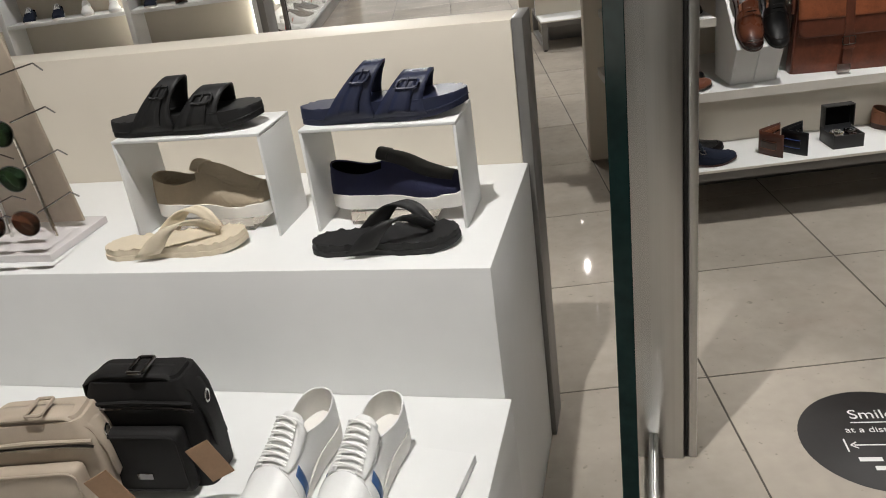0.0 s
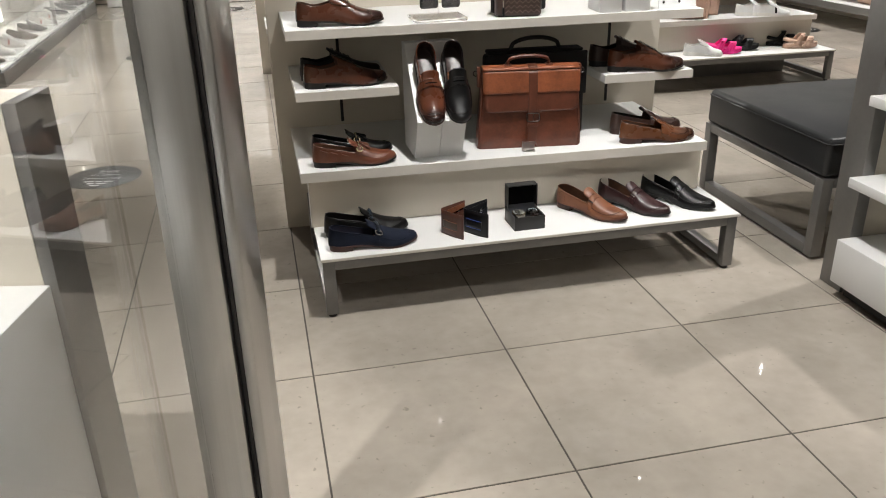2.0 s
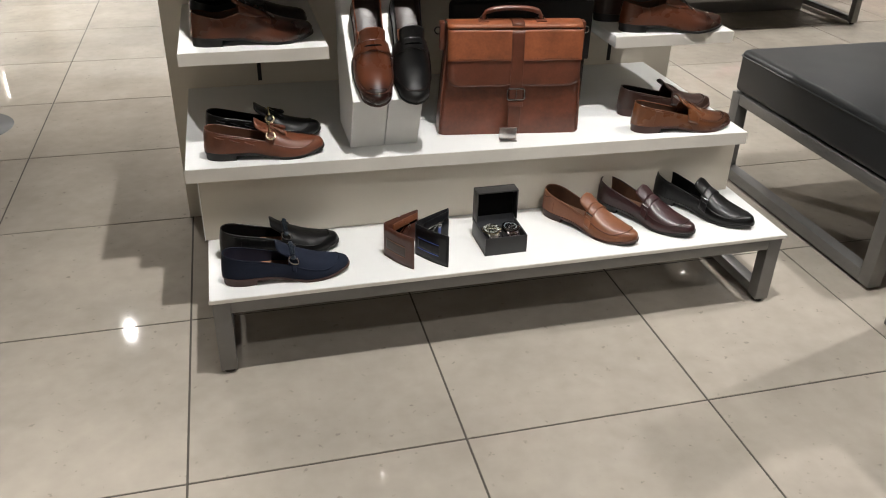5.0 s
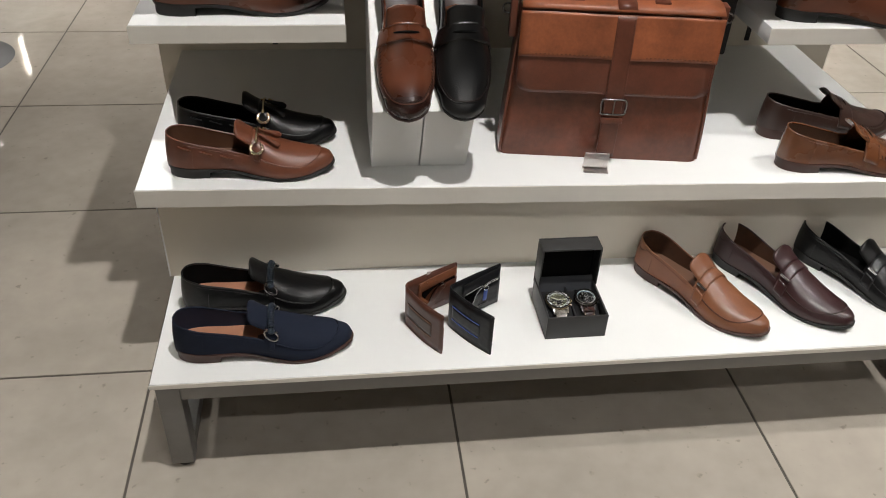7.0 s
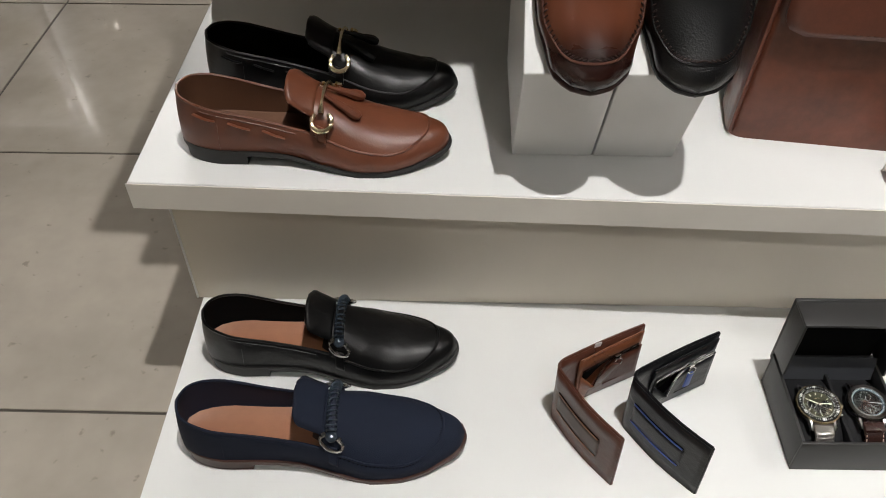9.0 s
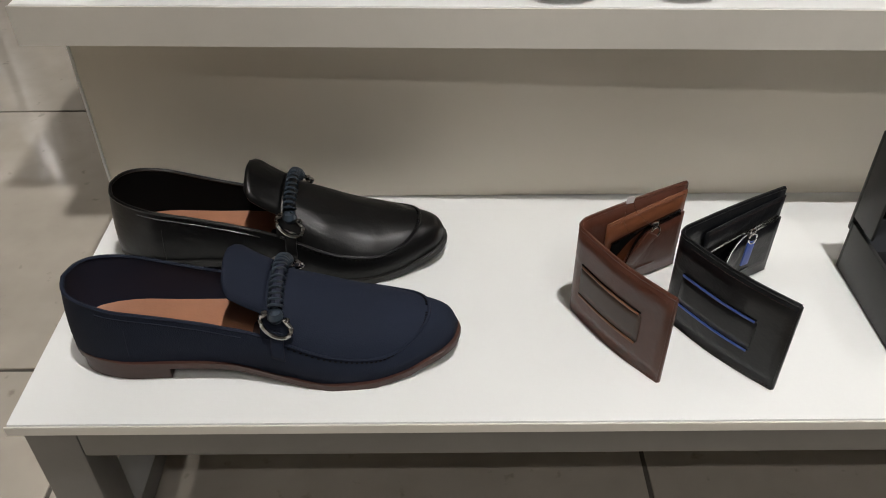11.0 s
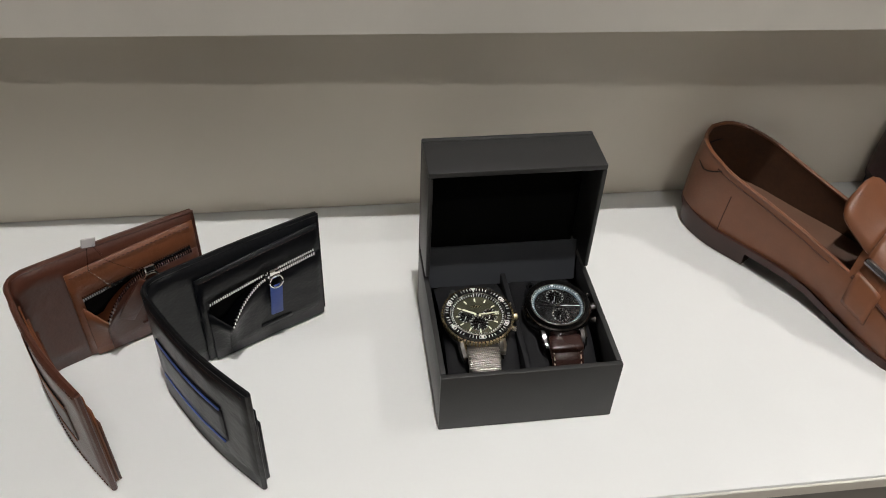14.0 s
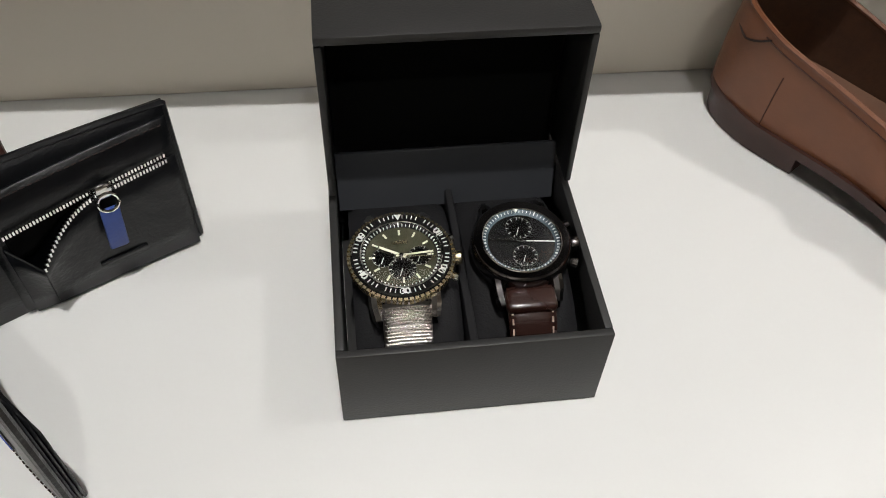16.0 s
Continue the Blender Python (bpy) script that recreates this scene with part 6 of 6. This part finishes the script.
bridge_riser(-0.742, -0.432, 0.145, 0.285, 0.206, "white bridge riser holding a black sandal")
bridge_riser(-0.362, -0.068, 0.160, 0.30, 0.202, "white bridge riser holding a navy sandal")
WIN = "summer shoes in the window"
slide_sandal("sandal", on_podium(-0.762, 0.195, P2 + 0.2062, 3), "black moulded foam sandal with two buckles", FOAM_BK, WIN, 0.318)
slide_sandal("sandal", on_podium(-0.372, 0.215, P2 + 0.2022, 2), "navy moulded foam sandal with two buckles", FOAM_NV, WIN, 0.318)
knit_slip_on("slip_on_shoe", on_podium(-0.728, 0.222, P2 + 0.0264, 0), "sand ribbed knit slip-on shoe with white sole", SAND_K, SAND_K, SAND_K, WIN, 0.268)
knit_slip_on("slip_on_shoe", on_podium(-0.348, 0.236, P2 + 0.0264, 0), "navy knit slip-on shoe with white sole", NAVY_K, BLACK_IN, FOAM_BK, WIN)
flip_flop("flip_flop", on_podium(-0.772, 0.075, P2, 9), "cream foam flip-flop with scalloped footbed", FOAM_CR, WIN, 0.288)
flip_flop("flip_flop", on_podium(-0.342, 0.078, P2, 6), "black foam flip-flop with scalloped footbed", FOAM_BK, WIN)

stand = thing("sunglasses_stand", on_podium(-1.05, 0.10, P2), "clear acrylic sunglasses stand with beige backing", "sunglasses stand")
part("base_plate", block(-0.08, -0.05, 0.0, 0.17, 0.14, 0.016, 0.002), FROST, stand, smooth=False)
part("backing", block(-0.06, 0.085, 0.0165, 0.16, 0.092, 0.44, 0.002, m=pose(0, 0, 0, 8)), BEIGE_L, stand, "beige tapered backing")
for s in (-0.02, 0.09):
    part("rod", tube([(s + 0.03, 0.04, 0.016), (s * 0.6, 0.07, 0.44)], 0.004, 8), CHROME, stand, "slim steel rod")
for i, (lens, lab) in enumerate(((TINT_B, "thin metal sunglasses with brown lenses"), (TINT_G, "thin metal sunglasses with green lenses"), (TINT_G, "thin metal sunglasses with dark green lenses"), (TINT, "thin metal sunglasses with grey lenses"))):
    sunglasses(on_podium(-0.898 - 0.014 * i, 0.0 + 0.022 * i, P2 + 0.105 + 0.080 * i, 4), lab, lens, GUNMETAL, "round", "sunglasses on the stand", 0.056, 0.050)


def small_bag(m, label, leather, group, w=0.19, d=0.085, h=0.215, tag=True):
    """A boxy crossbody bag: bevelled shoulders, zipped lid, front pocket, broad strap with a slider."""
    b = thing("shoulder_bag", m, label, "shoulder bag", group)
    rows = []
    for i in range(14):
        t = i / 13
        cut_in = max(0, (t - 0.78) / 0.22)
        k = 0.97 + 0.05 * math.sin(math.pi * min(1, t * 1.2)) - 0.17 * cut_in ** 1.3
        out = rounded(-w / 2 * k, 0.010 * cut_in, w / 2 * k, d * (1 - 0.12 * t), 0.018, 4)
        rows.append([Vector((x, y, h * t)) for x, y in out])
    bm = grid(rows, False, True)
    bm.verts.ensure_lookup_table()
    n = len(rows[0])
    bm.faces.new([bm.verts[13 * n + j] for j in range(n)])
    bm.faces.new([bm.verts[j] for j in range(n)][::-1])
    bmesh.ops.bevel(bm, geom=[e for e in bm.edges if all(v.co.z > h - 0.001 for v in e.verts)], offset=0.006, segments=2, affect="EDGES")
    body = part("body", bm, leather, b, angle=60)
    pocket = part("front_pocket", block(-w * 0.44, -0.030, 0.008, w * 0.38, 0.002, h * 0.62, 0.012, 3), leather, b, "padded front pocket")
    part("pocket_piping", tube([(x, -0.0305, z) for x, z in rounded(-w * 0.41, 0.018, w * 0.35, h * 0.60, 0.016, 4)], 0.0018, 6, True), leather, pocket)
    part("zip", tube([(-w * 0.49, -0.001, h * 0.74), (-w * 0.3, -0.004, h * 0.775), (0, -0.005, h * 0.785), (w * 0.3, -0.004, h * 0.775), (w * 0.49, -0.001, h * 0.74)], 0.0026, 6), GUNMETAL, body)
    part("zip_guard", tube([(-w * 0.49, -0.001, h * 0.80), (0, -0.006, h * 0.84), (w * 0.49, -0.001, h * 0.80)], 0.0034, 6), leather, body)
    part("zip_pull", block(-w * 0.46, -0.013, h * 0.56, -w * 0.38, -0.008, h * 0.77, 0.002), leather, body, "leather zip pull")
    part("pocket_badge", block(-w * 0.08, -0.0325, h * 0.20, w * 0.06, -0.0298, h * 0.26, 0.001), GUNMETAL, pocket, "small metal badge")
    strap = [(-w * 0.50, d * 0.45, h * 0.70), (-w * 0.47, d * 0.42, h * 0.94), (-w * 0.30, d * 0.36, h * 1.025), (0.0, d * 0.32, h * 1.035), (w * 0.28, d * 0.34, h * 1.01), (w * 0.46, d * 0.38, h * 0.88), (w * 0.53, d * 0.40, h * 0.62), (w * 0.55, d * 0.42, h * 0.36)]
    rows = [[Vector(p) + Vector((0, 0.019 * u, -0.003 * u * u)) for u in (-1, -0.5, 0, 0.5, 1)] for p in strap]
    part("strap", grid(rows), leather, b, "broad webbing shoulder strap", thick=0.004)
    slide = tube([(w * 0.06 + dx, d * 0.33 + dy, h * 1.035 + 0.007) for dx, dy in rounded(-0.013, -0.023, 0.013, 0.023, 0.004, 3)], 0.0030, 6, True)
    part("strap_slider", slide, GUNMETAL if leather is NYLON else leather, b, "strap slider")
    for x in (-w * 0.505, w * 0.515):
        part("strap_ring", ring((x, d * 0.45, h * 0.74), 0.010, 0.002, (1, 0.2, 0)), CHROME, b)
    if tag:
        part("swing_tag", block(0.0, -0.001, -0.035, 0.042, 0.001, 0.035, 0.0005, 1, m=pose(w * 0.50, -0.035, h * 0.34, 0, -24, 10)), KRAFT, b, "kraft swing tag")
    return b


small_bag(on_podium(-0.530, -0.265, P1, 4), "black nylon crossbody bag with kraft swing tag", NYLON, "bags in the window", 0.195, 0.085, 0.204)
small_bag(on_podium(-0.665, -0.345, P1, 10), "beige leather crossbody bag with front pocket", BEIGE_L, "bags in the window", 0.19, 0.085, 0.178)

card = thing("riser", on_podium(-0.29, -0.44, P1, -7), "low white display board under white sneakers", "display riser")
part("board", block(-0.03, 0.0, 0.0, 0.235, 0.30, 0.016, 0.002), WHITE, card)
lace_up("sneaker", on_podium(-0.275, -0.125, P1 + 0.0165, -98), "white leather sneaker with white laces", WSNEAK, RUBBER_W, RUBBER_W, RUBBER_W, "white sneakers", 0.29, 7, PRINT_W, chunky=0.028, stripe=STRIPE, point=1.25, heel_h=0.03)
lace_up("sneaker", on_podium(-0.155, -0.128, P1 + 0.0165, -98), "white leather sneaker with blue side stripe", WSNEAK, RUBBER_W, RUBBER_W, RUBBER_W, "white sneakers", 0.29, 7, PRINT_W, chunky=0.028, stripe=STRIPE, point=1.25, heel_h=0.03)

# ---- far shelves ----
FX, FY = 2.32, 2.60
slide_sandal("sandal", heading(1.30 + FX, 2.98 + FY, S1, 1.56 + FX, 2.90 + FY), "neon pink foam sandal with back strap", PINK, "far sandals", 0.26, True)
slide_sandal("sandal", heading(1.48 + FX, 3.06 + FY, S1, 1.74 + FX, 2.98 + FY), "black foam sandal with back strap", FOAM_BK, "far sandals", 0.26, True)
slide_sandal("sandal", heading(1.86 + FX, 3.12 + FY, S1, 2.10 + FX, 3.03 + FY), "black strappy sandal behind a blush one", BLACK_L, "far sandals", 0.24, True)
slide_sandal("sandal", heading(1.92 + FX, 2.98 + FY, S1, 2.17 + FX, 2.92 + FY), "blush strappy sandal on white shelf", BLUSH, "far sandals", 0.24, True)
for dx, dy in ((1.62, 3.16), (1.72, 3.10)):
    lace_up("sneaker", heading(dx + FX, dy + FY, S2, dx + FX + 0.27, dy + FY - 0.08), "white sneaker with patterned panel on far shelf", WSNEAK, RUBBER_W, RUBBER_W, RUBBER_W, "far sneakers", 0.26, 5, PRINT_W, chunky=0.026, point=1.25, stripe=BLACK_L)
far_white = lace_up("sneaker", heading(1.14 + FX, 2.97 + FY, S1, 1.35 + FX, 2.87 + FY), "white sneaker partly hidden on far shelf", WSNEAK, RUBBER_W, RUBBER_W, RUBBER_W, "far sneakers", 0.26, 5, PRINT_W, chunky=0.026, point=1.25)
small_bag(pose(1.25 + FX, 3.12 + FY, S2, 0, 0, -15), "blush quilted bag on far white shelf", BLUSH, "blush bags", 0.26, 0.11, 0.22, False)
small_bag(pose(1.42 + FX, 3.26 + FY, S2, 0, 0, -15), "blush backpack on far white shelf", BLUSH, "blush bags", 0.24, 0.12, 0.32, False)
for k, (yy, mt, lab) in enumerate(((6.15, DUSK, "dusty rose handbag on wall shelf"), (6.55, BLACK_L, "black handbag on wall shelf"), (7.0, BLUSH, "blush handbag on wall shelf"), (7.5, DUSK, "dusty rose tote bag on wall shelf"), (8.1, BLACK_L, "black tote bag on wall shelf"))):
    small_bag(pose(6.18, yy + 0.15, 0.2352, 0, 0, -90), lab, mt, "handbags on the wall", 0.30, 0.13, 0.25, False)

# shoes of the window-side wall shelves
kinds = [lace_up("sneaker", pose(-1.86, 6.83, 1.0102, 0, 0, -80), "white leather sneaker with red stripe on wall shelf", WSNEAK, RUBBER_W, RUBBER_W, RUBBER_W, "wall shoes", 0.28, 6, PRINT_W, chunky=0.026, point=1.2, stripe=RED),
         lace_up("sneaker", pose(-2.06, 6.83, 1.0102, 0, 0, -80), "black sneaker with white sole on wall shelf", NAVY_S, BLACK_IN, RUBBER_W, RUBBER_W, "wall shoes", 0.28, 6, PRINT_W, chunky=0.026, point=1.2),
         loafer("loafer", pose(-2.26, 6.83, 1.0102, 0, 0, -80), "dark brown loafer on wall shelf", CHOC_L, BLACK_IN, LINING, SOLE_BK, SOLE_BK, "wall shoes", "penny")]
for o, x in zip(kinds, (-1.80, -2.02, -2.24)):
    o.matrix_world = pose(x, 7.02, 1.0102, 0, 0, -75)
rnd = random.Random(4)
for bay in range(4):
    for lev in range(1, 5):
        for i in range(4):
            x, z = -5.6 + 1.02 * bay + 0.16 + 0.23 * i, 0.2102 + 0.40 * lev
            if lev == 2 and x > -2.4:
                continue
            pick = 2 if bay == 3 and i > 1 and lev == 2 else rnd.choice((0, 0, 1, 2))
            copy_thing(kinds[pick], pose(x, 7.02, z, 0, 0, -75 + rnd.uniform(-8, 8)))
for i in range(10):
    copy_thing(kinds[rnd.choice((0, 1, 2))], pose(-1.62, 7.4 + 0.4 * i, 0.1402, 0, 0, -15 + rnd.uniform(-10, 10)))


# ---- floor tiles: the nearest as pieces, the far ones joined ----
def tile_bm(x, y, bm=None):
    return block(x + 0.0025, y + 0.0025, -0.011, x + 0.5975, y + 0.5975, 0.0, 0.0006, 1, bm=bm)


tile_mesh = as_mesh(tile_bm(0, 0), "tile", False)
tile_mesh.materials.append(TILE)
far_tiles = []
for i in range(-11, 11):
    for j in range(-7, 18):
        x, y = 0.64 + 0.6 * i, 1.87 + 0.6 * j
        if x < -5.9 or x > 6.5 or y > 12.0:
            continue
        if -2.4 <= x <= 4.9 and -0.6 <= y <= 9.1 and (x - 1) ** 2 * 0.9 + (y - 3) ** 2 * 0.6 < 22:
            t = new("tile", tile_mesh)
            t.parent = FLOOR
            t.location = (x, y, random.uniform(-0.0003, 0.0003))
        else:
            far_tiles.append((x, y))
v, f = [], []
for x, y in far_tiles:
    k = len(v)
    v += [(x + 0.0025, y + 0.0025, 0), (x + 0.5975, y + 0.0025, 0), (x + 0.5975, y + 0.5975, 0), (x + 0.0025, y + 0.5975, 0)]
    v += [(a, b, -0.011) for a, b, c in v[k:k + 4]]
    f += [(k, k + 1, k + 2, k + 3)] + [(k + a, k + 4 + a, k + 4 + (a + 1) % 4, k + (a + 1) % 4) for a in range(4)]
far_mesh = bpy.data.meshes.new("far_tiles")
far_mesh.from_pydata(v, [], f)
far_mesh.materials.append(TILE)
rest = new("far_tiles", far_mesh)
rest.parent = FLOOR
tagged(rest, "joined far floor tiles", kind="stuff")
